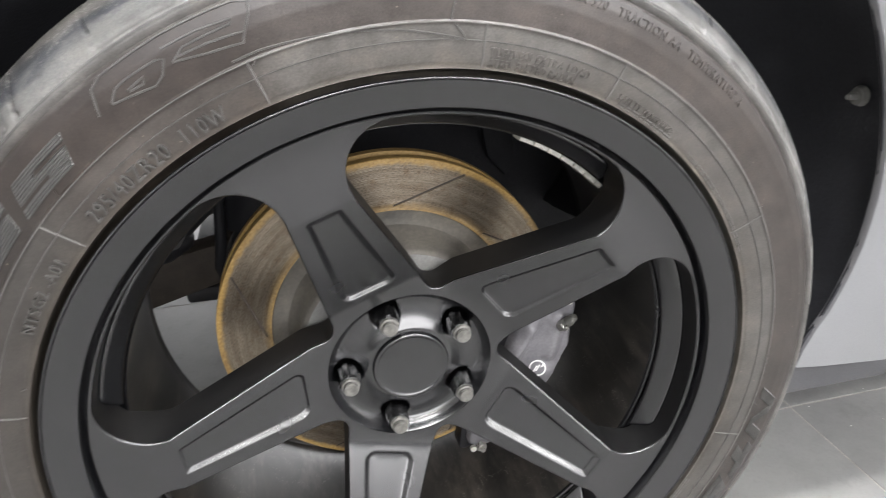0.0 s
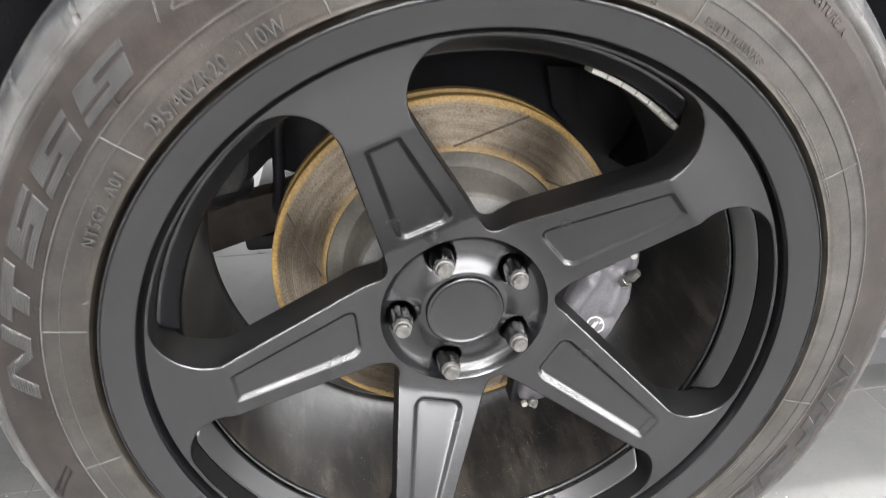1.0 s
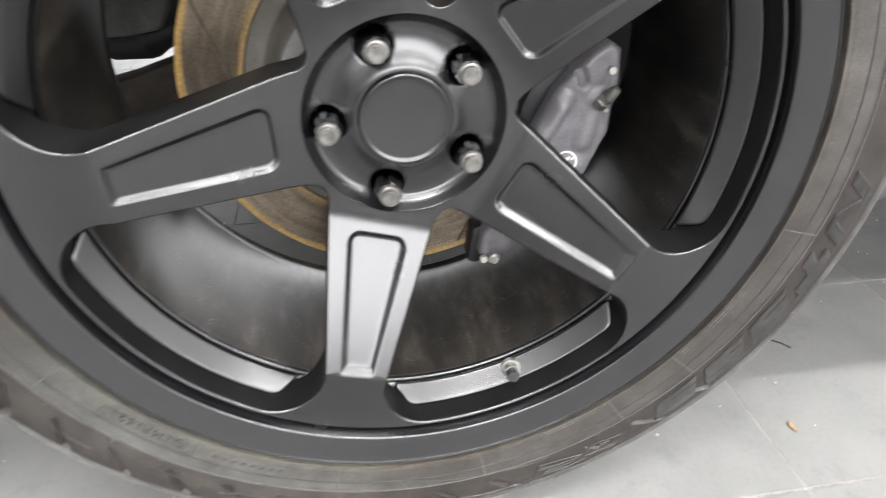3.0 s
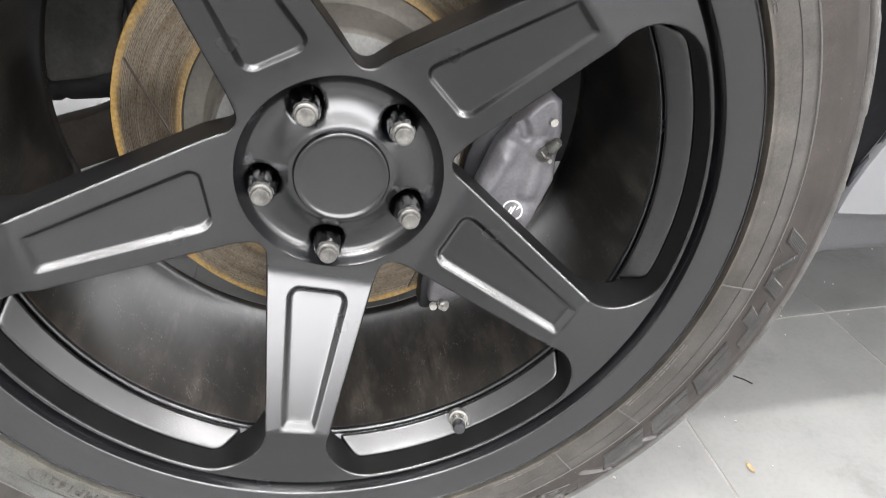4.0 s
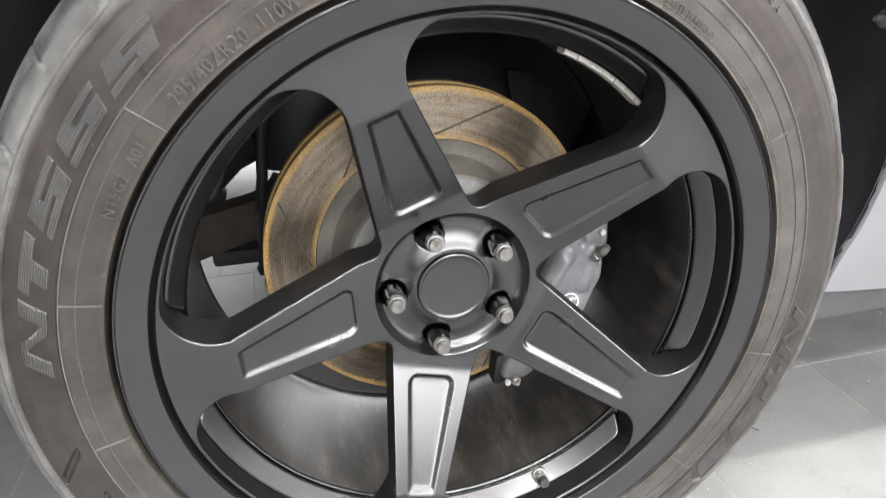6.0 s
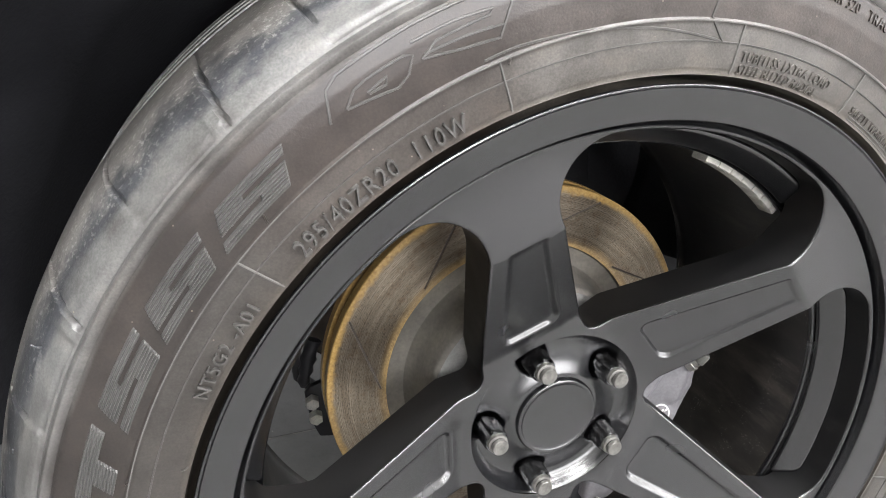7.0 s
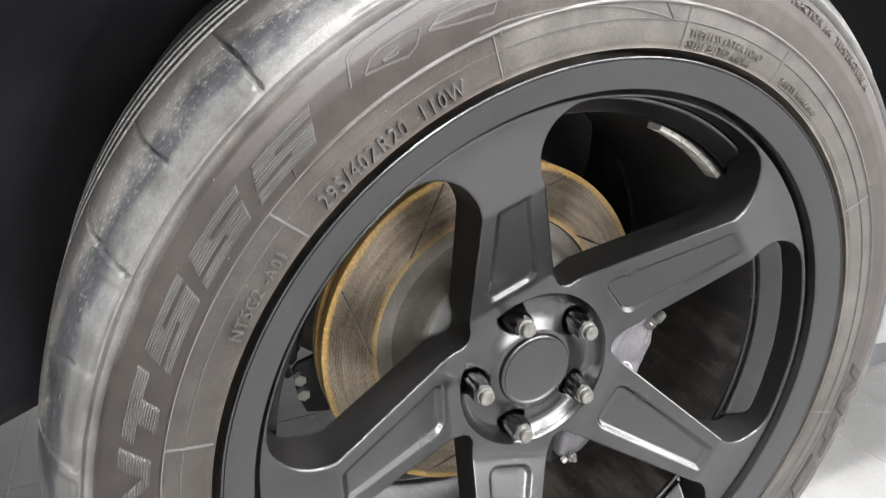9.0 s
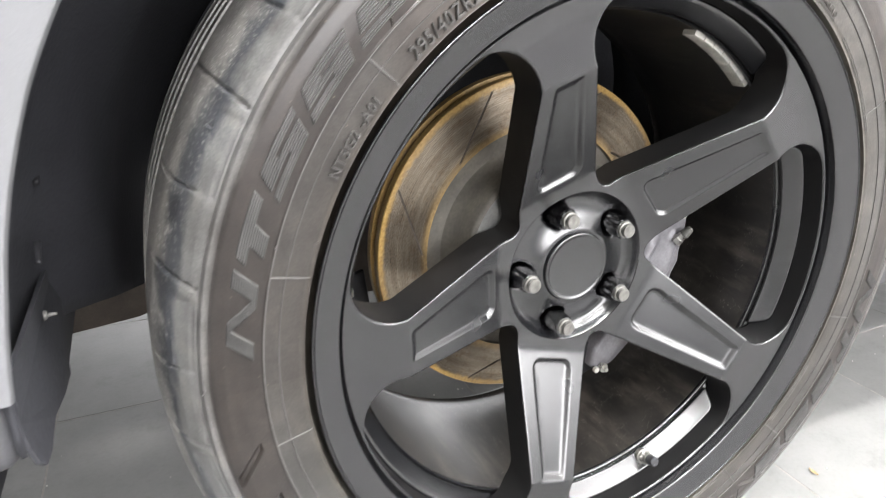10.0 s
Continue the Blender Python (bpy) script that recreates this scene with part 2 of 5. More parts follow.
    bump(nt, b, rings.outputs["Fac"], 0.10, 0.0003)
    return m


def car_paint():
    m, nt, b = nodes_of("silver_car_paint")
    fl = tex_noise(nt, 2500, 2)
    big = tex_noise(nt, 3, 3)
    col = ramp(nt, fl, [(0.3, (0.165, 0.167, 0.176)), (0.7, (0.215, 0.218, 0.227))])
    dirt = ramp(nt, big, [(0.4, (0.94, 0.94, 0.93)), (0.7, (1, 1, 1))])
    nt.links.new(mix(nt, 1.0, col, dirt, "MULTIPLY"), b.inputs["Base Color"])
    b.inputs["Metallic"].default_value = 0.35
    b.inputs["Roughness"].default_value = 0.35
    b.inputs["Coat Weight"].default_value = 0.6
    b.inputs["Coat Roughness"].default_value = 0.12
    return m


def floor_tile():
    m, nt, b = nodes_of("grey_floor_tile")
    oi = nt.nodes.new("ShaderNodeObjectInfo")
    wn = nt.nodes.new("ShaderNodeTexNoise")
    wn.inputs["Scale"].default_value = 3.2
    wn.inputs["Detail"].default_value = 7
    wn.inputs["Roughness"].default_value = 0.62
    geo = nt.nodes.new("ShaderNodeNewGeometry")
    nt.links.new(geo.outputs["Position"], wn.inputs["Vector"])
    fn = nt.nodes.new("ShaderNodeTexNoise")
    fn.inputs["Scale"].default_value = 160
    fn.inputs["Detail"].default_value = 4
    nt.links.new(geo.outputs["Position"], fn.inputs["Vector"])
    sm = nt.nodes.new("ShaderNodeTexNoise")
    sm.inputs["Scale"].default_value = 9.0
    sm.inputs["Detail"].default_value = 8
    sm.inputs["Roughness"].default_value = 0.7
    nt.links.new(geo.outputs["Position"], sm.inputs["Vector"])
    col = ramp(nt, wn.outputs["Fac"], [(0.3, (0.158, 0.158, 0.155)), (0.55, (0.216, 0.215, 0.211)), (0.75, (0.245, 0.242, 0.236))])
    tone = ramp(nt, oi.outputs["Random"], [(0.0, (0.94, 0.94, 0.94)), (1.0, (1.03, 1.03, 1.03))])
    col = mix(nt, 1.0, col, tone, "MULTIPLY")
    g = ramp(nt, fn.outputs["Fac"], [(0.2, (0.93, 0.93, 0.925)), (0.5, (1, 1, 1)), (0.8, (1.02, 1.02, 1.02))])
    col = mix(nt, 1.0, col, g, "MULTIPLY")
    col = mix(nt, 1.0, col, ramp(nt, sm.outputs["Fac"], [(0.28, (0.74, 0.74, 0.735)), (0.45, (1, 1, 1)), (0.72, (1.07, 1.07, 1.06))]), "MULTIPLY")
    nt.links.new(col, b.inputs["Base Color"])
    mr = nt.nodes.new("ShaderNodeMapRange")
    mr.inputs["To Min"].default_value = 0.48
    mr.inputs["To Max"].default_value = 0.70
    b.inputs["Specular IOR Level"].default_value = 0.35
    nt.links.new(wn.outputs["Fac"], mr.inputs["Value"])
    nt.links.new(mr.outputs["Result"], b.inputs["Roughness"])
    bump(nt, b, fn.outputs["Fac"], 0.05, 0.0003)
    return m


def glow(name, strength, c=(1.0, 0.987, 0.995)):
    m, nt, b = nodes_of(name)
    b.inputs["Base Color"].default_value = (0.8, 0.8, 0.8, 1)
    b.inputs["Emission Color"].default_value = (*c, 1)
    b.inputs["Emission Strength"].default_value = strength
    return m


def barrel_paint():
    m, nt, b = nodes_of("dusty_black_barrel")
    big = tex_noise(nt, 10, 5, 0.6)
    mid = tex_noise(nt, 55, 6, 0.7, stretch=(1, 0.35, 1))
    sm = tex_noise(nt, 600, 2)
    c = ramp(nt, big, [(0.35, (0.006, 0.0057, 0.0052)), (0.7, (0.015, 0.0138, 0.012))])
    d = ramp(nt, mid, [(0.42, (0, 0, 0)), (0.80, (0.022, 0.019, 0.016))])
    col = mix(nt, 1.0, c, d, "ADD")
    grime = tex_noise(nt, 26, 6, 0.7, stretch=(1, 0.25, 1))
    col = mix(nt, 1.0, col, ramp(nt, grime, [(0.50, (0, 0, 0)), (0.66, (0.040, 0.034, 0.028))]), "ADD")
    sp = dust_specks(nt, 420, 0.21)
    nt.links.new(mix(nt, sp, col, (0.30, 0.285, 0.26)), b.inputs["Base Color"])
    mr = nt.nodes.new("ShaderNodeMapRange")
    mr.inputs["To Min"].default_value = 0.31
    mr.inputs["To Max"].default_value = 0.36
    nt.links.new(mid, mr.inputs["Value"])
    nt.links.new(mr.outputs["Result"], b.inputs["Roughness"])
    b.inputs["Specular IOR Level"].default_value = 0.55
    bump(nt, b, sm, 0.06, 0.0002)
    return m


M_RIM = satin_black()
# duller copy of the rim black, with the window walls' shade put in
M_RIM_SHADE = simple("shaded_black_paint", (0.0035, 0.0035, 0.0038), (0.0065, 0.0063, 0.0062), 0.55, 0.0, 30, 500, 0.1, 0.0002, spec=0.3)
M_BARREL = barrel_paint()
M_TYRE = tyre_rubber()
M_DISC = rusty_disc()
M_WORN = simple("worn_rubber_lettering", (0.044, 0.042, 0.039), (0.070, 0.067, 0.063), 0.42, 0.0, 60, 800, 0.15, 0.0003)
M_EMBLEM = simple("bare_rubber_emblem", (0.050, 0.049, 0.047), (0.074, 0.072, 0.069), 0.45, 0.0, 60, 800, 0.15, 0.0003)
M_PAINT = car_paint()
M_TILE = floor_tile()
M_HAT = simple("grey_cast_hat", (0.17, 0.17, 0.162), (0.24, 0.236, 0.225), 0.55, 0.4, 25, 500, 0.2)
M_HAT_SIDE = simple("dark_cast_iron", (0.10, 0.095, 0.085), (0.17, 0.155, 0.13), 0.65, 0.3, 25, 300, 0.3)
M_NUT = simple("black_chrome_nut", (0.11, 0.11, 0.113), (0.22, 0.22, 0.224), 0.14, 1.0, 120, 900, 0.05)
M_STEEL = simple("worn_zinc_steel", (0.17, 0.167, 0.155), (0.27, 0.263, 0.245), 0.42, 0.85, 160, 900, 0.1)
M_CALIPER = simple("grey_painted_alloy", (0.150, 0.146, 0.155), (0.195, 0.19, 0.20), 0.45, 0.15, 40, 350, 0.25, 0.0006)
M_RUST = simple("tan_rust", (0.09, 0.060, 0.028), (0.19, 0.135, 0.070), 0.8, 0.0, 150, 700, 0.3)
M_BRIGHT = simple("bright_zinc", (0.48, 0.47, 0.44), (0.62, 0.61, 0.58), 0.3, 0.9, 160, 900, 0.1)
M_CAP = simple("grey_rubber", (0.06, 0.06, 0.054), (0.10, 0.10, 0.09), 0.5, 0.0, 60, 600, 0.1)
M_LINE = simple("dusty_rubber_ridge", (0.072, 0.070, 0.066), (0.118, 0.115, 0.108), 0.5, 0.0, 60, 800, 0.15, 0.0003)
M_BLACK = simple("black_plastic", (0.010, 0.010, 0.012), (0.022, 0.022, 0.025), 0.5, 0.0, 12, 300, 0.2, 0.0006)
M_LINER = simple("black_felt_liner", (0.011, 0.0114, 0.0145), (0.026, 0.0268, 0.032), 0.72, 0.0, 10, 260, 0.5, 0.0012)
M_VALANCE = simple("dark_grey_plastic", (0.040, 0.040, 0.043), (0.058, 0.058, 0.062), 0.5, 0.0, 12, 500, 0.15)
M_DIRTY = simple("dirty_brown_steel", (0.035, 0.027, 0.02), (0.075, 0.06, 0.048), 0.7, 0.1, 20, 250, 0.4, 0.001)
M_SHIELD = simple("grey_cast_knuckle", (0.08, 0.08, 0.076), (0.16, 0.156, 0.148), 0.6, 0.3, 25, 260, 0.5, 0.001)
M_GROUT = simple("grey_grout", (0.22, 0.21, 0.195), (0.30, 0.285, 0.265), 0.9, 0, 30, 300, 0.3)
M_WALL = simple("white_painted_wall", (0.70, 0.70, 0.695), (0.78, 0.78, 0.775), 0.85, 0, 2, 120, 0.1)
M_DARK_WALL = simple("dark_grey_wall", (0.06, 0.06, 0.062), (0.09, 0.09, 0.092), 0.7, 0, 2, 120, 0.1)
M_CEIL = simple("ceiling_paint", (0.70, 0.70, 0.69), (0.76, 0.76, 0.75), 0.9, 0, 2, 120, 0.1)
M_WHITE = simple("white_print", (0.74, 0.74, 0.73), (0.82, 0.82, 0.81), 0.5, 0, 40, 500, 0)
M_LEAF = simple("dry_leaf", (0.28, 0.19, 0.09), (0.42, 0.31, 0.17), 0.7, 0, 200, 900, 0.3)
M_WEIGHT = simple("zinc_weight", (0.50, 0.49, 0.45), (0.66, 0.64, 0.58), 0.45, 0.3, 120, 700, 0.2)
M_PANEL = glow("lamp_diffuser", PANEL_LIGHT)
M_FRAME = simple("white_lamp_frame", (0.75, 0.75, 0.75), (0.8, 0.8, 0.8), 0.4, 0, 10, 300, 0)


# ---- mesh helpers ----
def link(name, me, material, parent=None, label=""):
    ob = new(name, me)
    if material and not me.materials:
        me.materials.append(material)
    if parent:
        ob.parent = parent
    if label:
        ob["label"] = label
    return ob


def part(name, bm, material, parent=None, label="", smooth=40):
    me = bpy.data.meshes.new(name)
    bmesh.ops.recalc_face_normals(bm, faces=bm.faces)
    bm.to_mesh(me)
    bm.free()
    shade(me, smooth)
    return link(name, me, material, parent, label)


def shade(me, angle=40):
    if angle and me.polygons:
        me.polygons.foreach_set("use_smooth", [True] * len(me.polygons))
        me.set_sharp_from_angle(angle=radians(angle))


def from_lists(name, verts, faces, material, parent=None, label="", smooth=40):
    bm = bmesh.new()
    vs = [bm.verts.new(v) for v in verts]
    for f in faces:
        if len(set(f)) > 2:
            try:
                bm.faces.new([vs[i] for i in f])
            except ValueError:
                pass
    return part(name, bm, material, parent, label, smooth)


def empty(name, at=(0, 0, 0)):
    ob = new(name)
    ob.location = at
    return ob


def lathe(profile, seg=160, a0=0.0, a1=360.0):
    """Verts and faces of a profile of (r, y) turned round the y axis."""
    full = abs(a1 - a0) >= 359.9
    n = seg if full else seg + 1
    vs, fs = [], []
    for i in range(n):
        a = radians(a0 + (a1 - a0) * i / seg)
        c, s = math.cos(a), math.sin(a)
        vs += [(r * c, y, r * s) for r, y in profile]
    m = len(profile)
    for i in range(seg):
        p, q = i * m, ((i + 1) % n) * m
        for j in range(m - 1):
            fs.append((p + j, p + j + 1, q + j + 1, q + j))
    return vs, fs


def lathe_part(name, profile, material, parent=None, label="", seg=160, smooth=30, a0=0.0, a1=360.0):
    vs, fs = lathe(profile, seg, a0, a1)
    return from_lists(name, vs, fs, material, parent, label, smooth)


def add_box(bm, size, m, bevel=0.0, seg=2):
    g = bmesh.ops.create_cube(bm, size=1.0)
    bmesh.ops.scale(bm, vec=size, verts=g["verts"])
    if bevel:
        es = list({e for v in g["verts"] for e in v.link_edges})
        r = bmesh.ops.bevel(bm, geom=es, offset=bevel, segments=seg, affect="EDGES", profile=0.5)
        vs = list({v for f in r["faces"] for v in f.verts} | {v for v in g["verts"] if v.is_valid})
    else:
        vs = g["verts"]
    bmesh.ops.transform(bm, matrix=m, verts=vs)


def add_cone(bm, r1, r2, h, m, seg=24):
    g = bmesh.ops.create_cone(bm, cap_ends=True, segments=seg, radius1=r1, radius2=r2, depth=h)
    bmesh.ops.transform(bm, matrix=m, verts=g["verts"])


ALONG_Y = pose(0, 0, 0, 90, 0, 0)      # turns a z axis to -y


def plate(outline, y0, y1, bevel=0.003, seg=2):
    """A bmesh: an outline in x, z made solid from y0 to y1, its edges rounded."""
    bm = bmesh.new()
    a = [bm.verts.new((x, y0, z)) for x, z in outline]
    f = bm.faces.new(a)
    r = bmesh.ops.extrude_face_region(bm, geom=[f])
    vs = [v for v in r["geom"] if isinstance(v, bmesh.types.BMVert)]
    bmesh.ops.translate(bm, vec=(0, y1 - y0, 0), verts=vs)
    bmesh.ops.recalc_face_normals(bm, faces=bm.faces)
    if bevel:
        bmesh.ops.bevel(bm, geom=list(bm.edges), offset=bevel, segments=seg, affect="EDGES", profile=0.5)
    return bm


def tube(points, radius, seg=12, taper=None):
    """A bmesh tube along points."""
    bm = bmesh.new()
    rings = []
    pts = [Vector(p) for p in points]
    for i, p in enumerate(pts):
        d = (pts[min(i + 1, len(pts) - 1)] - pts[max(i - 1, 0)]).normalized()
        u = d.cross(Vector((0.3, 0.2, 1))).normalized()
        w = d.cross(u)
        r = radius if taper is None else taper[i]
        rings.append([bm.verts.new(p + r * (u * math.cos(t) + w * math.sin(t))) for t in [2 * math.pi * k / seg for k in range(seg)]])
    for a, b in zip(rings, rings[1:]):
        for k in range(seg):
            bm.faces.new((a[k], a[(k + 1) % seg], b[(k + 1) % seg], b[k]))
    bm.faces.new(rings[0][::-1])
    bm.faces.new(rings[-1])
    return bm


from mathutils.geometry import delaunay_2d_cdt


def inside(p, poly):
    x, y = p
    hit = False
    j = len(poly) - 1
    for i in range(len(poly)):
        xi, yi = poly[i]
        xj, yj = poly[j]
        if (yi > y) != (yj > y) and x < (xj - xi) * (y - yi) / (yj - yi) + xi:
            hit = not hit
        j = i
    return hit


def seg_dist(p, line):
    """Distance from p to a polyline."""
    px, py = p
    best = 9.0
    for (ax, ay), (bx, by) in zip(line, line[1:]):
        dx, dy = bx - ax, by - ay
        L = dx * dx + dy * dy
        t = 0.0 if L == 0 else max(0.0, min(1.0, ((px - ax) * dx + (py - ay) * dy) / L))
        best = min(best, (px - ax - t * dx) ** 2 + (py - ay - t * dy) ** 2)
    return math.sqrt(best)


def offset_line(line, d):
    """A polyline moved to its left by d."""
    out = []
    for i, p in enumerate(line):
        a = Vector(line[max(i - 1, 0)])
        b = Vector(line[min(i + 1, len(line) - 1)])
        t = (b - a).normalized()
        out.append((p[0] - t.y * d, p[1] + t.x * d))
    return out


def round_poly(corners, radii, n=5):
    """A closed polygon with rounded corners."""
    out = []
    m = len(corners)
    for i in range(m):
        p, a, b = Vector(corners[i]), Vector(corners[i - 1]), Vector(corners[(i + 1) % m])
        u, w = (a - p).normalized(), (b - p).normalized()
        half = u.angle(w) / 2
        r = radii[i]
        t = r / math.tan(half)
        c = p + (u + w).normalized() * (r / math.sin(half))
        s, e = p + u * t - c, p + w * t - c
        for k in range(n + 1):
            q = s.lerp(e, k / n)
            q = q.normalized() * r
            out.append((c.x + q.x, c.y + q.y))
    return out


def densify(poly, step):
    """A closed polygon with points at most a step apart."""
    out = []
    for a, z in zip(poly, poly[1:] + poly[:1]):
        n = max(1, int(math.dist(a, z) / step + 0.5))
        out += [(a[0] + (z[0] - a[0]) * k / n, a[1] + (z[1] - a[1]) * k / n) for k in range(n)]
    return out


def shrink(poly, d):
    """A closed counter-clockwise polygon moved inwards by d."""
    m = len(poly)
    out = []
    for i in range(m):
        a, p, b = Vector(poly[i - 1]), Vector(poly[i]), Vector(poly[(i + 1) % m])
        t = ((p - a).normalized() + (b - p).normalized()).normalized()
        out.append((p.x - t.y * d, p.y + t.x * d))
    return out


def sheet(loops, lines, pts, keep):
    """Triangles over closed loops, open lines and loose points; keep(centre) picks the triangles."""
    vs, es, index = [], [], {}

    def put(p):
        k = (round(p[0], 6), round(p[1], 6))
        if k not in index:
            index[k] = len(vs)
            vs.append(Vector(k))
        return index[k]
    for lp in loops:
        ids = [put(p) for p in lp]
        es += [(a, b) for a, b in zip(ids, ids[1:] + ids[:1]) if a != b]
    for ln in lines:
        ids = [put(p) for p in ln]
        es += [(a, b) for a, b in zip(ids, ids[1:]) if a != b]
    for p in pts:
        put(p)
    v2, _, f2, _, _, _ = delaunay_2d_cdt(vs, es, [], 0, 1e-6)
    tri = []
    for f in f2:
        c = sum((v2[i] for i in f), Vector((0, 0))) / len(f)
        if keep(c):
            tri.append(tuple(f))
    return [(v.x, v.y) for v in v2], tri


def finder(v2):
    """A look-up of the sheet's vertex at a place."""
    arr = np.array(v2)

    def at(p):
        d = np.abs(arr - np.array(p)).sum(axis=1)
        i = int(d.argmin())
        return i if d[i] < 2e-5 else None
    return at


def smoothstep(a, b, x):
    t = max(0.0, min(1.0, (x - a) / (b - a)))
    return t * t * (3 - 2 * t)


# ---- the room ----
def room():
    X0, X1, Y0, Y1, H, T = -5.0, 5.0, -4.5, 4.6, 3.2, 0.2

    def wall(name, x0, x1, y0, y1, z0, z1, label):
        bm = bmesh.new()
        add_box(bm, (x1 - x0, y1 - y0, z1 - z0), Matrix.Translation(((x0 + x1) / 2, (y0 + y1) / 2, (z0 + z1) / 2)))
        return tagged(part(name, bm, M_WALL, smooth=0), label, "wall", kind="structure")
    wall("wall_west", X0 - T, X0, Y0 - T, Y1 + T, -0.1, H, "plain white painted workshop wall")
    wall("wall_east", X1, X1 + T, Y0 - T, Y1 + T, -0.1, H, "plain white painted workshop wall")
    # south wall, unseen: dark base added to darken the rim's reflections, window strip above
    bm = bmesh.new()
    for x0, x1, z0, z1 in ((X0, -1.6, 0.95, 2.85), (4.6, X1, 0.95, 2.85), (-1.6, 4.6, 0.95, 1.35), (X0, X1, 2.85, H)):
        add_box(bm, (x1 - x0, T, z1 - z0), Matrix.Translation(((x0 + x1) / 2, Y0 - T / 2, (z0 + z1) / 2)))
    south = tagged(part("wall_south", bm, M_WALL, smooth=0), "white workshop wall with a long window strip above a dark base", "wall", kind="structure")
    bm = bmesh.new()
    add_box(bm, (X1 - X0, T, 1.05), Matrix.Translation(((X0 + X1) / 2, Y0 - T / 2, 0.425)))
    part("dado", bm, M_DARK_WALL, south, "unseen dark wall base, added for dark reflections", 0)
    day = bpy.data.lights.new("window_daylight", "AREA")
    day.shape, day.size, day.size_y, day.energy, day.color = "RECTANGLE", 6.2, 1.5, WINDOW_LIGHT, (0.99, 0.98, 1.0)
    ob = new("window_daylight", day)
    ob.matrix_world = look((1.5, Y0 - 0.05, 2.1), (1.5, 0, 2.1))
    # north wall with a wide gate opening, three solid pieces in one wall
    bm = bmesh.new()
    for x0, x1, z0, z1 in ((X0, -2.4, -0.1, H), (4.3, X1, -0.1, H), (-2.4, 4.3, 2.7, H)):
        add_box(bm, (x1 - x0, T, z1 - z0), Matrix.Translation(((x0 + x1) / 2, Y1 + T / 2, (z0 + z1) / 2)))
    tagged(part("wall_north", bm, M_WALL, smooth=0), "white painted workshop wall with a wide open gate", "wall", kind="structure")
    bm = bmesh.new()
    add_box(bm, (X1 - X0 + 2 * T, Y1 - Y0 + 2 * T, 0.15), Matrix.Translation((0, (Y0 + Y1) / 2, H + 0.075)))
    tagged(part("ceiling", bm, M_CEIL, smooth=0), "plain white workshop ceiling", "ceiling", kind="structure")
    sky = bpy.data.lights.new("gate_daylight", "AREA")
    sky.shape, sky.size, sky.size_y, sky.energy, sky.color = "RECTANGLE", 6.7, 2.7, GATE_LIGHT, (0.99, 0.98, 1.0)
    ob = new("gate_daylight", sky)
    ob.matrix_world = look((0.95, Y1 + 0.1, 1.35), (0.95, 0, 1.35))


def ceiling_light():
    top = empty("ceiling_light", (0, 0, 3.2))
    bm = bmesh.new()
    add_box(bm, (1.24, 0.20, 0.05), Matrix.Translation((0, 0, -0.025)), 0.006)
    part("housing", bm, M_FRAME, top)
    bm = bmesh.new()
    add_box(bm, (1.20, 0.16, 0.03), Matrix.Translation((0, 0, -0.062)), 0.008, 3)
    part("diffuser", bm, M_PANEL, top, "glowing white diffuser", 0)
    return tagged(top, "long white lit ceiling batten lamp", "ceiling lamp", "workshop ceiling lamps")


# ---- the wheel ----
TYRE_PROFILE = [
    (0.2590, -0.0360), (0.2695, -0.0400), (0.2730, -0.0450), (0.2743, -0.0560), (0.2751, -0.0603), (0.2766, -0.0628), (0.2790, -0.0641),
    (0.2880, -0.0652), (0.2990, -0.0663), (0.3100, -0.0673), (0.3180, -0.0677), (0.3260, -0.0672), (0.3330, -0.0658), (0.3400, -0.0630),
    (0.3470, -0.0580), (0.3530, -0.0512), (0.3590, -0.0420), (0.3635, -0.0310), (0.3668, -0.0190), (0.3685, -0.0040)]


def side_y(r):
    for (r0, y0), (r1, y1) in zip(TYRE_PROFILE, TYRE_PROFILE[1:]):
        if r <= r1:
            return y0 + (y1 - y0) * (r - r0) / (r1 - r0)
    return TYRE_PROFILE[-1][1]


def side_normal(r):
    s = (side_y(r + 0.0015) - side_y(r - 0.0015)) / 0.003
    n = Vector((s, -1.0)).normalized()      # (radial, y)
    return n


def stretched(r):
    """Radius of a moulded mark on the inflated tyre, from its radius in the mould."""
    return r + 0.0876 * max(0.0, r - 0.2766) + 0.073 * max(0.0, r - 0.3004)


def on_side(r, deg, h=0.0):
    """A point on the tyre's outer side at the mould's radius r, h proud of it."""
    r = stretched(r)
    n = side_normal(r)
    rr, y = r + n[0] * h, side_y(r) + n[1] * h
    a = radians(deg)
    return Vector((rr * math.cos(a), y, rr * math.sin(a)))


def ridge(r):
    """Moulded rings on the side, as height."""
    h = 0.0
    for c, w, k in ((0.3027, 0.0011, 0.0010), (0.3352, 0.0011, -0.0010), (0.3385, 0.0020, 0.0017), (0.2764, 0.0011, 0.0013), (0.3420, 0.0010, -0.0010)):
        h += k * max(0.0, 1 - ((r - c) / w) ** 2) if abs(r - c) < w else 0.0
    return h


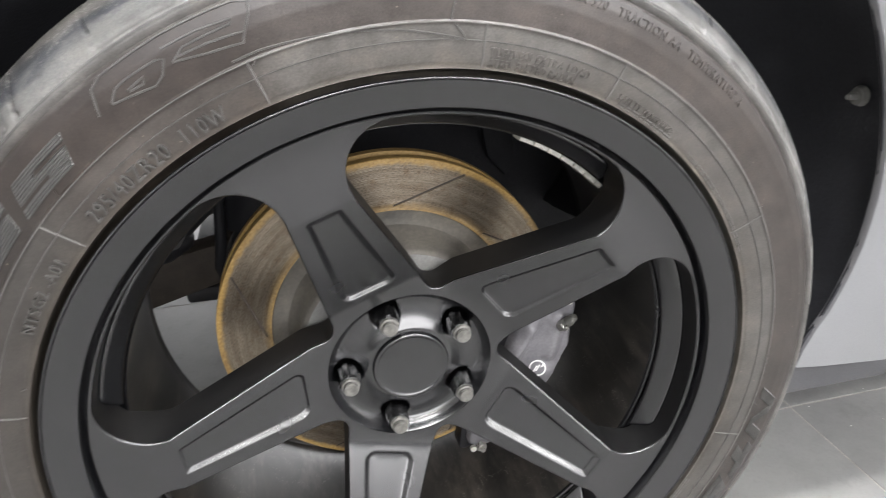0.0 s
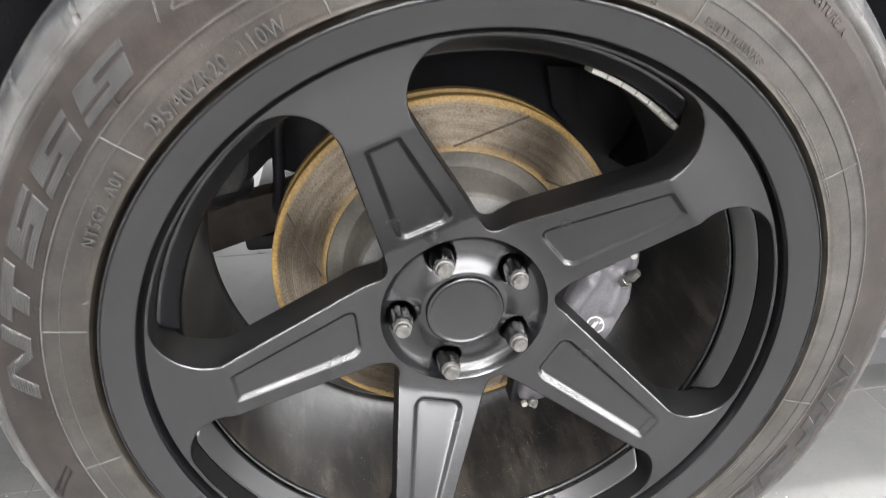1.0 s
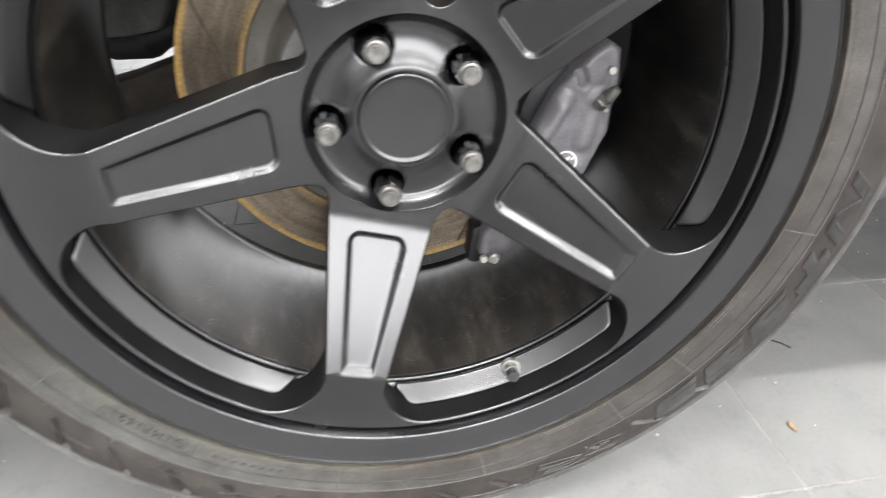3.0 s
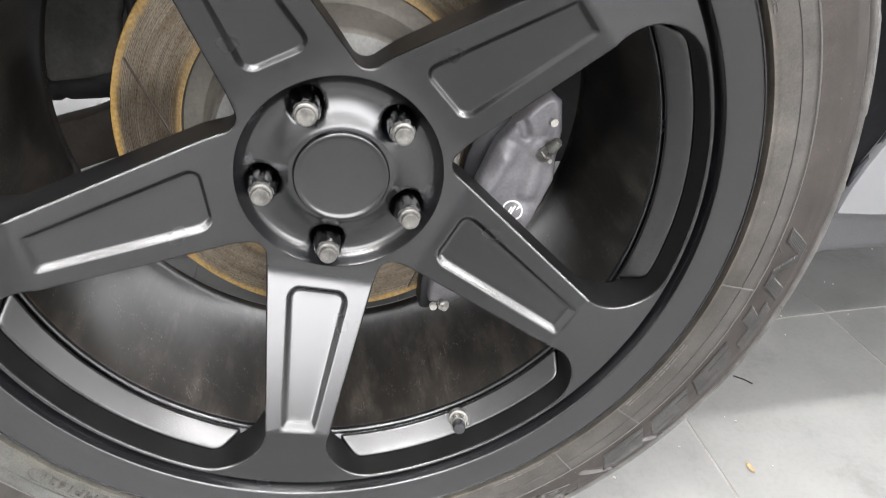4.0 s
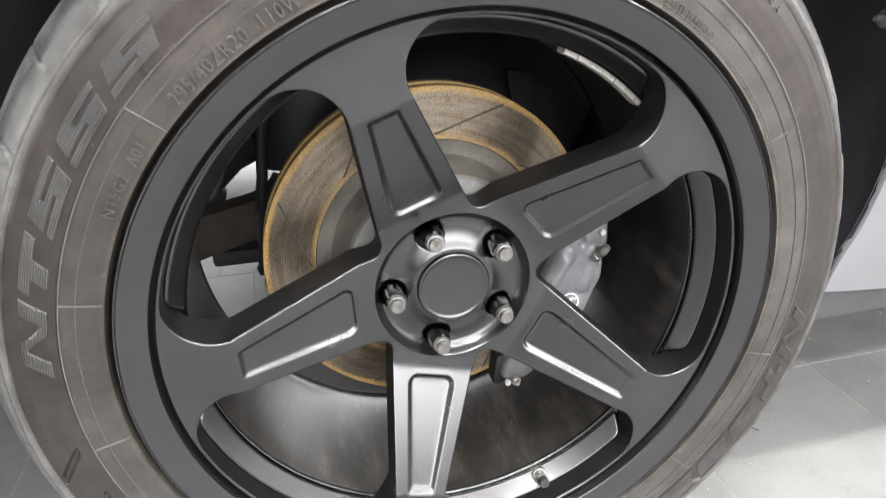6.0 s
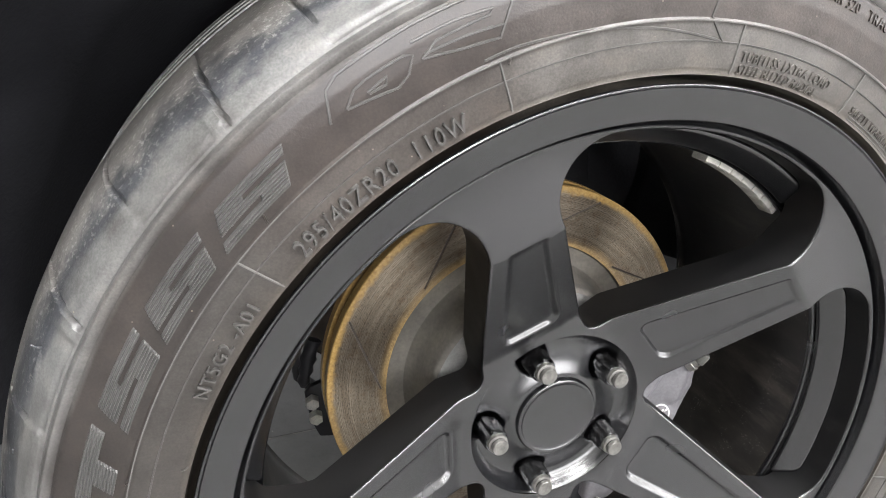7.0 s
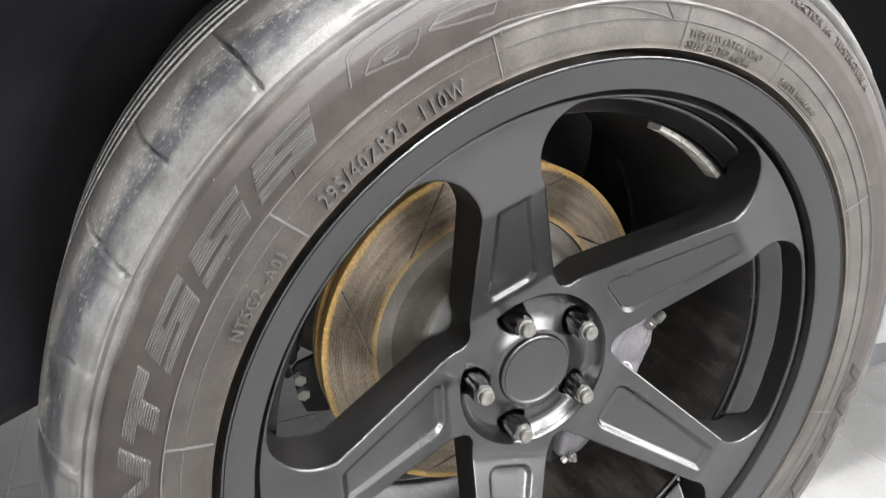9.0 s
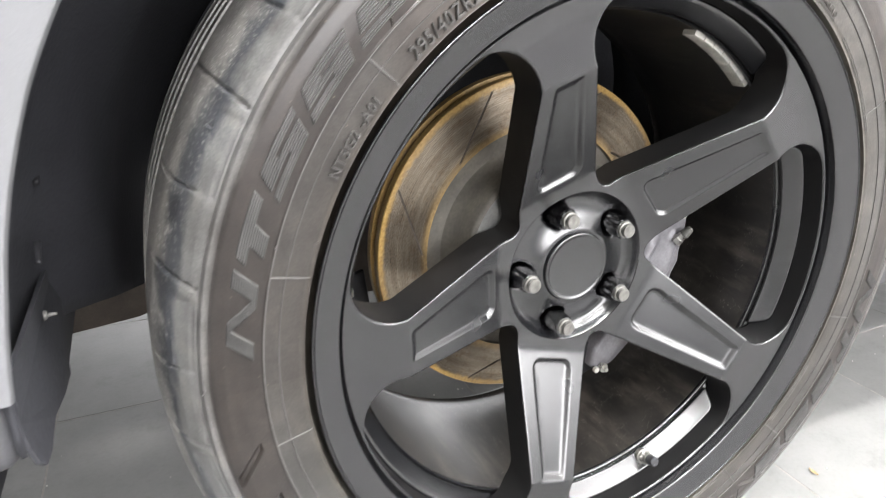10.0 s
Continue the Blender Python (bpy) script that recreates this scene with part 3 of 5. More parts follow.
def groove(r, deg):
    """Depth of the shoulder's cross grooves at a point of the side."""
    d = 0.0
    plain = deg < 85.0 or deg > 262.0      # the trailing half shows only short notches
    for start, low, wide, deep in ((130.9, 0.3420, 0.0017, 0.0030), (121.5, 0.3515, 0.0015, 0.0026)):
        low += 0.010 if plain else 0.0
        if r < low:
            continue
        bend = 0.35 + 30.0 * (r - low) * (1 if start > 125 else -0.6) * (0.3 if plain else 1.0)
        off = ((deg - start + bend + 9.35) % 18.7) - 9.35
        x = abs(radians(off)) * r / wide
        if x < 1:
            d = max(d, deep * (1 - x * x) * smoothstep(low, low + 0.003, r))
    # shallow step beside each long groove
    off = ((deg - 130.9) % 18.7)
    if 0.3425 < r < 0.3560 and 0.6 < off < 9.4:
        d = max(d, 0.0011 * smoothstep(0.6, 1.2, off) * (1 - smoothstep(8.8, 9.4, off)) * smoothstep(0.3425, 0.3440, r) * (1 - smoothstep(0.3540, 0.3560, r)))
    if plain and 0.3425 < r < 0.3445 and 2.0 < off < 15.0:
        d = max(d, 0.0016 * smoothstep(2.0, 3.0, off) * (1 - smoothstep(14.0, 15.0, off)))
    # sunk slanted fields in the plain half of the moulded band
    if 0.3115 < r < 0.3335 and 186.0 < deg < 325.0:
        q = (deg - 200.0 * (r - 0.3115) - 204.2) % 8.4
        k = smoothstep(0.0, 0.4, q) * (1 - smoothstep(1.3, 1.7, q)) * smoothstep(0.3115, 0.3135, r) * (1 - smoothstep(0.3315, 0.3335, r))
        d = max(d, 0.0030 * k)
    return d


def tyre_mesh(seg=1620):
    rows = []
    r = 0.2745
    while r < 0.3585:
        rows.append((r, side_y(r), True))
        r += 0.00105
    head = [(a, b, False) for a, b in TYRE_PROFILE[:3]]
    side = [(a, b, True) for a, b in TYRE_PROFILE if a > 0.3585]
    for (r0, y0), (r1, y1) in zip(TYRE_PROFILE[15:], TYRE_PROFILE[16:]):
        for k in (0.33, 0.66):
            side.append((r0 + (r1 - r0) * k, y0 + (y1 - y0) * k, True))
    side = sorted(p for p in side if p[0] > 0.3588)
    tread = []
    y = -0.010
    for g in (0.034, 0.066, 0.098, 0.130):
        tread += [(0.3696, g - 0.0062, False), (0.3630, g - 0.0045, False), (0.3630, g + 0.0045, False), (0.3698, g + 0.0062, False)]
    back = [(a, 0.13 - b, False) for a, b in TYRE_PROFILE[::-1]]
    prof = head + rows + side + tread + back
    vs, fs = [], []
    for i in range(seg):
        deg = 360.0 * i / seg
        c, s = math.cos(radians(deg)), math.sin(radians(deg))
        for r, y, det in prof:
            if det:
                h = ridge(r) - groove(r, deg) + (0.00015 if 0.2745 < r < 0.2785 and i % 2 else 0.0)
                n = side_normal(r)
                r, y = r + n[0] * h, y + n[1] * h
            r -= 0.0024 * smoothstep(0.335, 0.366, r) * smoothstep(0.2, 0.9, 0.707 * (s - c))
            z = r * s
            if z < -0.340:
                bul = (-0.340 - z) / 0.032
                y += (-0.004 if y < 0.065 else 0.004) * bul
            vs.append((r * c, y, max(z, -0.3615)))
    m = len(prof)
    for i in range(seg):
        p, q = i * m, ((i + 1) % seg) * m
        fs += [(p + j, p + j + 1, q + j + 1, q + j) for j in range(m - 1)]
    me = bpy.data.meshes.new("tyre")
    me.from_pydata(vs, [], fs)
    shade(me, 35)
    return me


def side_strip(bm, path, wide, high):
    """A raised line on the tyre's side along a path of (radius, degrees)."""
    pts = []
    for (r0, a0), (r1, a1) in zip(path, path[1:]):
        n = max(1, int(abs(a1 - a0) / 1.0), int(abs(r1 - r0) / 0.003))
        pts += [(r0 + (r1 - r0) * k / n, a0 + (a1 - a0) * k / n) for k in range(n)]
    pts.append(path[-1])
    rings = []
    for i, (r, a) in enumerate(pts):
        p = on_side(r, a)
        q0, q1 = on_side(*pts[max(i - 1, 0)]), on_side(*pts[min(i + 1, len(pts) - 1)])
        t = (q1 - q0).normalized()
        up = (on_side(r, a, 0.001) - p).normalized()
        w = t.cross(up).normalized() * (wide / 2)
        rings.append([bm.verts.new(v) for v in (p - w * 1.3 - up * 0.0003, p - w * 0.7 + up * high, p + w * 0.7 + up * high, p + w * 1.3 - up * 0.0003)])
    for a, b in zip(rings, rings[1:]):
        for k in range(3):
            bm.faces.new((a[k], a[k + 1], b[k + 1], b[k]))
    bm.faces.new(rings[0])
    bm.faces.new(rings[-1][::-1])


def side_text(name, body, r, start, height, parent, high=0.0015, stretch=1.0, span=None, material=None):
    """Raised writing on the tyre's side; it reads clockwise from start degrees, its feet at radius r."""
    cu = bpy.data.curves.new("writing", "FONT")
    cu.body, cu.size, cu.extrude, cu.resolution_u, cu.space_character = body, 1.0, 0.5, 3, 1.15
    ob = bpy.data.objects.new("writing", cu)
    scene.collection.objects.link(ob)
    bpy.context.view_layer.update()
    me = bpy.data.meshes.new_from_object(ob.evaluated_get(bpy.context.evaluated_depsgraph_get()))
    bpy.data.objects.remove(ob)
    bpy.data.curves.remove(cu)
    k = height / 0.70
    wide = max(v.co.x for v in me.vertices) * k
    sx = stretch if span is None else radians(span) * r / wide
    for v in me.vertices:
        u, w, h = v.co.x * k * sx, v.co.y * k, (v.co.z + 0.5)
        v.co = on_side(r + w, start - math.degrees(u / r), -0.0002 + h * (high + 0.0002))
    me.name = name
    me.materials.clear()
    return link(name, me, material or M_TYRE, parent)


def bars(name, r, start, height, lengths, gap, parent, high=0.0007):
    """Plain raised bars in place of writing that cannot be read."""
    bm = bmesh.new()
    a = start
    for w in lengths:
        d = math.degrees(w / r)
        side_strip(bm, [(r + height / 2, a), (r + height / 2, a - d)], height * 0.72, high)
        a -= d + math.degrees(gap / r)
    return part(name, bm, M_LINE if height < 0.003 else M_WORN, parent)


def emblem_block(parent, a_left, a_right, notches):
    """A slanted raised block of fine circumferential ribs, with notches, as one relief."""
    rows, cols = 12, 40
    bm = bmesh.new()
    grid = []
    for i in range(rows * 4 + 1):
        f = i / (rows * 4)
        r = 0.3054 + 0.0142 * f
        lo, hi = a_left - 2.4 * f, a_right - 1.8 * f
        line = []
        for j in range(cols + 1):
            x = j / cols
            rib = (0.0008, 0.0017, 0.0017, 0.0008)[i % 4] if 0 < i < rows * 4 and 0 < j < cols else -0.0004
            for f0, f1, x0, x1, lean0, lean1 in notches:
                if f0 <= f <= f1 and x0 + lean0 * f <= x <= x1 + lean1 * f:
                    rib = -0.0002
            line.append(bm.verts.new(on_side(r, lo + (hi - lo) * x, rib)))
        grid.append(line)
    for a, b in zip(grid, grid[1:]):
        for j in range(cols):
            bm.faces.new((a[j], a[j + 1], b[j + 1], b[j]))
    return part("raised_emblem", bm, M_EMBLEM, parent, "ribbed raised block on the rubber", 35)


def tyre(wheel):
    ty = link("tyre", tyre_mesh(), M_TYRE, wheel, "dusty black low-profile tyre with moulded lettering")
    for a in (138.2, 109.5, 83.0, 64.3, 165.5, -171.1, -152.3, -128.5, -104.9, -80.1, -55.4, -41.9, -14.3, 30.2):
        bm = bmesh.new()
        side_strip(bm, [(0.2768, a), (0.3000, a + 0.2)], 0.0010, 0.0008)
        part("moulding_line", bm, M_LINE, ty)
    for rr, h in ((0.3004, 0.0011), (0.2912, 0.0006)):
        bm = bmesh.new()
        side_strip(bm, [(rr, -180.0 + k) for k in range(361)], 0.0008, h)
        part("moulded_ring", bm, M_LINE if h > 0.001 else M_WORN, ty)
    side_text("size_lettering", "295/40ZR20  110W", 0.2792, 134.6, 0.0082, ty, 0.0024, span=20.2, material=M_WORN)
    side_text("type_lettering", "TUBELESS EXTRA LOAD", 0.2833, 82.3, 0.0050, ty, 0.0009, span=13.9)
    side_text("belt_lettering", "STEEL BELTED RADIAL", 0.2775, 82.2, 0.0046, ty, 0.0009, span=12.5)
    side_text("safety_lettering", "SAFETY WARNING:", 0.2800, 63.0, 0.0042, ty, 0.0008, span=10.5)
    side_text("grade_lettering", "TREADWEAR 320   TRACTION AA   TEMPERATURE A", 0.3195, 80.5, 0.0050, ty, 0.0008, span=33.0)
    for r in (0.2785, 0.2770, 0.2752):
        bars("small_print", r, 62.5, 0.0009, [0.006, 0.004, 0.007, 0.003, 0.006, 0.005, 0.004, 0.007], 0.0012, ty, 0.0006)
    for k in range(4):
        bars("small_print", 0.2795 - 0.0016 * k, 48.0, 0.0011, [0.005, 0.007, 0.003, 0.006, 0.004, 0.008, 0.005, 0.006, 0.004, 0.007, 0.005, 0.006, 0.003, 0.007, 0.006, 0.005], 0.0013, ty, 0.0004)
    side_text("code_lettering", "NT5G2 -A01", 0.2800, 152.2, 0.0062, ty, 0.0019, span=10.9, material=M_WORN)
    side_text("plant_code", "D1MP1621", 0.2805, -130.4, 0.0058, ty, 0.0014, span=11.6, material=M_WORN)
    bars("plant_code", 0.2815, -114.0, 0.0058, [0.0042] * 8, 0.0034, ty)
    bm = bmesh.new()
    side_strip(bm, [(0.2795, -130.4), (0.2795, -143.0), (0.2820, -143.9), (0.2865, -143.9), (0.2890, -143.0), (0.2890, -130.4), (0.2865, -129.5), (0.2820, -129.5), (0.2795, -130.4)], 0.0009, 0.0007)
    part("code_frame", bm, M_TYRE, ty)
    for k in range(3):
        bars("small_print", 0.2800 - 0.0022 * k, -26.0, 0.0014, [0.006, 0.004, 0.007, 0.005, 0.006, 0.004, 0.007, 0.005, 0.006, 0.007], 0.0014, ty, 0.0004)
        bars("small_print", 0.2790 - 0.0020 * k, -58.0, 0.0012, [0.006, 0.004, 0.007, 0.005, 0.006, 0.004, 0.007], 0.0014, ty, 0.0003)
    digit = [(0.27, 0.38, 0.0, 0.62, 0, 0), (0.62, 0.73, 0.38, 1.0, 0, 0)]
    for turn in (0.0, 180.0):      # the marks come twice round the tyre
        for a0, a1 in ((138.3, 130.3), (147.7, 139.6), (157.0, 148.8)):
            emblem_block(ty, a0 - turn, a1 - turn, digit)
        emblem_block(ty, 166.0 - turn, 158.0 - turn, [(0.0, 0.6, 0.64, 1.0, 0, 0), (0.0, 0.6, 0.0, 0.31, 0, 0)])
        emblem_block(ty, 176.2 - turn, 166.6 - turn, [(0.16, 1.0, 0.862, 0.76, -0.562, 0), (0.0, 0.84, 0.24, 0.70, 0, -0.562)])
    for path in (
        [(0.3099, 109.0), (0.3197, 107.5), (0.3250, 107.1), (0.3270, 108.6), (0.3271, 115.5), (0.3260, 122.3), (0.3235, 123.6), (0.3129, 124.8)],
        [(0.3142, 123.0), (0.3182, 121.8), (0.3190, 120.6), (0.3190, 117.2), (0.3175, 116.5), (0.3120, 117.4), (0.3096, 118.6), (0.3136, 123.0), (0.3142, 123.0)],
        [(0.3146, 121.0), (0.3158, 119.0), (0.3132, 119.4), (0.3138, 120.9)],
        [(0.3145, 115.9), (0.3110, 112.6), (0.3090, 109.1), (0.3134, 108.4), (0.3150, 112.0), (0.3157, 115.6)],
        [(0.3145, 115.9), (0.3182, 114.4), (0.3186, 109.5), (0.3205, 109.1), (0.3218, 112.4), (0.3218, 116.2)],
        [(0.3030, 111.0), (0.3034, 108.0), (0.3006, 99.4), (0.2968, 92.5), (0.2915, 85.4), (0.3021, 87.4), (0.3170, 86.8)],
        [(0.3230, 104.6), (0.3235, 99.0), (0.3205, 92.0)],
    ):
        for turn in (0.0, 180.0):
            bm = bmesh.new()
            side_strip(bm, [(r, a - turn) for r, a in path], 0.0012, 0.0006)
            part("moulded_outline", bm, M_WORN, ty)
    for path in ([(0.3105, -163.5), (0.3150, -162.6), (0.3162, -161.0), (0.3155, -153.5)], [(0.3105, -154.2), (0.3150, -153.2)], [(0.3078, -135.8), (0.3092, -133.6)], [(0.3100, -132.4), (0.3140, -125.0), (0.3165, -124.6)],
                 [(0.3165, -121.6), (0.3130, -119.0), (0.3135, -112.5)], [(0.3105, -147.0), (0.3160, -145.6), (0.3165, -140.2)]):
        bm = bmesh.new()
        side_strip(bm, path, 0.0008, 0.0004)
        part("moulding_line", bm, M_WORN, ty)
    # vent hairs
    rnd = random.Random(5)
    for k in range(26):
        r, a = rnd.choice((0.3006, 0.3010, 0.3302, 0.2766, 0.345)), rnd.uniform(-180, 180)
        p = on_side(r, a)
        d = Vector((rnd.uniform(-1, 1), -0.7, rnd.uniform(-1, 1))).normalized() * rnd.uniform(0.003, 0.007)
        part("vent_hair", tube([p - d * 0.1, p + d * 0.5, p + d + Vector((0, 0.001, 0.001))], 0.00045, 6), M_TYRE, ty)
    return ty


# spoke plan: s runs along the spoke, c across it
R_HUB, R_WIN, R_OUT = 0.0745, 0.2435, 0.2455
POCKET = densify(round_poly([(0.0915, -0.0255), (0.1922, -0.0137), (0.1922, 0.0137), (0.0915, 0.0255)], [0.0100, 0.0040, 0.0040, 0.0100], 6), 0.003)


def half_window():
    """The spoke's edge from the window's inner end to its middle at the outer end."""
    v0, v1 = Vector((0.0618, 0.0449)), Vector((0.1931, 0.0249))
    d = (v1 - v0).normalized()
    n = Vector((-d.y, d.x))
    u = Vector((math.cos(radians(36)), math.sin(radians(36))))
    R1, R2 = 0.0117, 0.0352
    k = (R1 + n.dot(v0)) / n.dot(u)
    c1 = u * k
    pts = []
    a0, a1 = math.atan2(-u.y, -u.x), math.atan2(-n.y, -n.x)
    for i in range(14):
        a = a0 + (a1 - a0) * i / 14
        pts.append((c1.x + R1 * math.cos(a), c1.y + R1 * math.sin(a)))
    p0 = c1 - n * R1
    base = v0 + n * R2
    b, cc = base.dot(d), base.dot(base) - (R_WIN - R2) ** 2
    t = -b + math.sqrt(b * b - cc)
    c2 = base + d * t
    p1 = c2 - n * R2
    for i in range(70):
        q = p0.lerp(p1, i / 70)
        pts.append((q.x, q.y))
    a0, a1 = math.atan2(-n.y, -n.x), math.atan2(c2.y, c2.x)
    for i in range(34):
        a = a0 + (a1 - a0) * i / 34
        pts.append((c2.x + R2 * math.cos(a), c2.y + R2 * math.sin(a)))
    a0 = math.atan2(c2.y, c2.x)
    for i in range(37):
        a = a0 + (radians(36) - a0) * i / 36
        pts.append((R_WIN * math.cos(a), R_WIN * math.sin(a)))
    return pts


WIN = half_window()


def face_y(s, c):
    """Depth of the spoke's front, without pocket and rounding."""
    r = math.hypot(s, c)
    y1 = 0.0095 - 0.535 * (s - 0.0920)
    lim = 0.0168
    if y1 > lim - 0.005:
        x = (y1 - (lim - 0.005)) / 0.005
        y1 = lim - 0.005 + 0.005 * (1 - math.exp(-x))
    if s < 0.1935:
        return y1
    q = s + (r - s) * smoothstep(0.196, 0.236, r)
    y2 = -0.0448 - 0.010 * (q - 0.1935)
    if q > 0.225:
        y2 -= 0.0026 * ((q - 0.225) / 0.0205) ** 2
    return y2


def spoke_back(s, c):
    """Depth of the spoke's back; near the rim it stands on the ledge."""
    q = math.hypot(s, c)
    t = smoothstep(0.212, 0.231, q)
    return min(face_y(s, c) + 0.038, 0.048) * (1 - t) - 0.0130 * t


def spoke_mesh():
    E = 0.0016
    up = [p for p in WIN]
    dn = [(x, -y) for x, y in WIN]
    arc = lambda r, a, b, n: [(r * math.cos(radians(a + (b - a) * i / n)), r * math.sin(radians(a + (b - a) * i / n))) for i in range(n + 1)]
    steps = (0.0002, 0.0006, 0.0012, 0.0020, 0.0027)
    ray = lambda q, sg: (q * math.cos(radians(36)), sg * q * math.sin(radians(36)))
    apex = math.hypot(*up[0])
    inner = [apex - d for d in steps[::-1]]
    outer = [R_WIN + d for d in steps]
    loop = (arc(R_HUB, -36, 36, 26) + [ray(q, 1) for q in inner] + up + [ray(q, 1) for q in outer] + arc(R_OUT, 36, -36, 40)
            + [ray(q, -1) for q in outer[::-1]] + dn[::-1] + [ray(q, -1) for q in inner[::-1]])
    lim = math.tan(radians(36))
    lines = []
    for d in steps:
        ln = [p for p in offset_line(up, -d) if abs(p[1]) < p[0] * lim - 0.0002 and R_HUB + 0.0003 < math.hypot(*p) < R_OUT - 0.0002]
        lines += [ln, [(x, -y) for x, y in ln]]
    lines.append([(0.1935, -0.0246), (0.1935, 0.0246)])
    rings = [shrink(POCKET, d) for d in (-0.0008, 0.0, 0.0005, 0.0010, 0.0016, 0.0022)]
    core = densify(round_poly([(0.0915, -0.0255), (0.1922, -0.0137), (0.1922, 0.0137), (0.0915, 0.0255)], [0.0125, 0.0080, 0.0080, 0.0125], 6), 0.003)
    rings += [shrink(core, d) for d in (0.0028, 0.0034, 0.0041, 0.0049, 0.0062)]
    for d in (-0.0020, -0.0034, -0.0050):      # and open rings outside it, short of the fold
        ring = shrink(POCKET, d)
        far = [k for k, p in enumerate(ring) if p[0] > 0.188]
        lines.append([p for p in ring[far[-1] + 1:] + ring[:far[0]]])
    for s in (0.0780, 0.0808, 0.0836):
        lines.append([(s, -0.024 + 0.003 * k) for k in range(17)])
    pts = []
    g = 0.0045
    for i in range(int(0.25 / g)):
        for j in range(-40, 41):
            p = (i * g + (j % 2) * g / 2, j * g * 0.87)
            edge = seg_dist(p, POCKET + POCKET[:1])
            if inside(p, loop) and seg_dist(p, loop) > 0.0036 and edge > (0.0076 if inside(p, POCKET) else 0.0064 if p[0] < 0.188 else 0.0018) and not (0.076 < p[0] < 0.0855 and abs(p[1]) < 0.026):
                pts.append(p)
    for r in (0.2420, 0.2434):
        pts += [p for p in arc(r, -14, 14, 24)]
    v2, tri = sheet([loop] + rings, lines, pts, lambda c: inside(c, loop))
    closed = POCKET + POCKET[:1]
    vs = []
    for s, c in v2:
        y = face_y(s, c)
        d = seg_dist((s, abs(c)), WIN)
        if d < E:
            y += E - math.sqrt(max(0.0, E * E - (E - d) ** 2))
        if 0.09 < s < 0.20 and inside((s, c), POCKET):
            f = smoothstep(0, 0.0056, seg_dist((s, c), closed))
            y += f * (0.0048 - 0.0018 * (s - 0.0920) / 0.10)
        vs.append((s, y, c))
    fs = list(tri)
    # window walls, in the duller black that carries their shade
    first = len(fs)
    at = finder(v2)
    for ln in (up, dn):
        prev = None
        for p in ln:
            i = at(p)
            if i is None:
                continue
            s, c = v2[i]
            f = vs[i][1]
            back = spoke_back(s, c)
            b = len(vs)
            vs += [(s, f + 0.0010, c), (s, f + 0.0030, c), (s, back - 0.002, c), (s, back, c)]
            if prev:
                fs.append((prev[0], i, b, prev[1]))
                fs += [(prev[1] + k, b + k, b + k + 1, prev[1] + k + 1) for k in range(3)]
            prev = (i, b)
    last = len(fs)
    # back of the spoke
    n = len(vs)
    for s, c in v2:
        vs.append((s, spoke_back(s, c), c))
    fs += [(n + a, n + c, n + b) for a, b, c in tri]
    me = bpy.data.meshes.new("spoke")
    bm = bmesh.new()
    bv = [bm.verts.new(v) for v in vs]
    for k, f in enumerate(fs):
        try:
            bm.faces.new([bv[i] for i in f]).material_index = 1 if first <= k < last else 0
        except ValueError:
            pass
    bmesh.ops.recalc_face_normals(bm, faces=bm.faces)
    bm.to_mesh(me)
    me.materials.append(M_RIM)
    me.materials.append(M_RIM_SHADE)
    bm.free()
    shade(me, 42)
    return me


HUB_PROFILE = [(0.0350, 0.0205), (0.0375, 0.0208), (0.0400, 0.0220), (0.0435, 0.0240), (0.0480, 0.0261), (0.0545, 0.0281), (0.0600, 0.0290), (0.0641, 0.0289),
               (0.0675, 0.0276), (0.0702, 0.0248), (0.0722, 0.0212), (0.0736, 0.0180), (0.0745, 0.0168)]


def hub_y(r):
    for (r0, y0), (r1, y1) in zip(HUB_PROFILE, HUB_PROFILE[1:]):
        if r <= r1:
            t = (r - r0) / (r1 - r0)
            return y0 + (y1 - y0) * t
    return HUB_PROFILE[-1][1]


def hub_mesh():
    circ = lambda x, y, r, n: [(x + r * math.cos(2 * math.pi * i / n), y + r * math.sin(2 * math.pi * i / n)) for i in range(n)]
    nuts = [(0.0563 * math.cos(radians(72 * k)), 0.0563 * math.sin(radians(72 * k))) for k in range(5)]
    holes = [circ(x, y, 0.0134, 40) for x, y in nuts]
    rims = [circ(x, y, r, 40) for x, y in nuts for r in (0.0137, 0.0143)]
    pts = []
    for r in (0.0375, 0.0387, 0.040, 0.0417, 0.0435, 0.0457, 0.048, 0.0512, 0.0545, 0.0578, 0.0612, 0.0641, 0.067, 0.0688, 0.0706, 0.0716, 0.0726, 0.0737):
        pts += [p for p in circ(0, 0, r, 130) if all(math.dist(p, q) > 0.0147 for q in nuts)]
    v2, tri = sheet([circ(0, 0, R_HUB, 130), circ(0, 0, 0.0350, 90)] + holes + rims, [], pts,
                    lambda c: 0.0350 < c.length < R_HUB and all((c - Vector(q)).length > 0.0133 for q in nuts))
    vs = []
    for x, z in v2:
        r = math.hypot(x, z)
        d = min(math.dist((x, z), q) for q in nuts) - 0.0134
        vs.append((x, hub_y(r) + (0.0008 * (1 - d / 0.0009) if d < 0.0009 else 0), z))
    fs = list(tri)
    at = finder(v2)
    for h in holes:
        ids = [at(p) for p in h]
        b = len(vs)
        vs += [(vs[i][0] * 0.995, 0.050, vs[i][2] * 0.995) for i in ids]
        m = len(ids)
        fs += [(ids[k], ids[(k + 1) % m], b + (k + 1) % m, b + k) for k in range(m)]
        fs.append(tuple(b + k for k in range(m)))
    return vs, fs


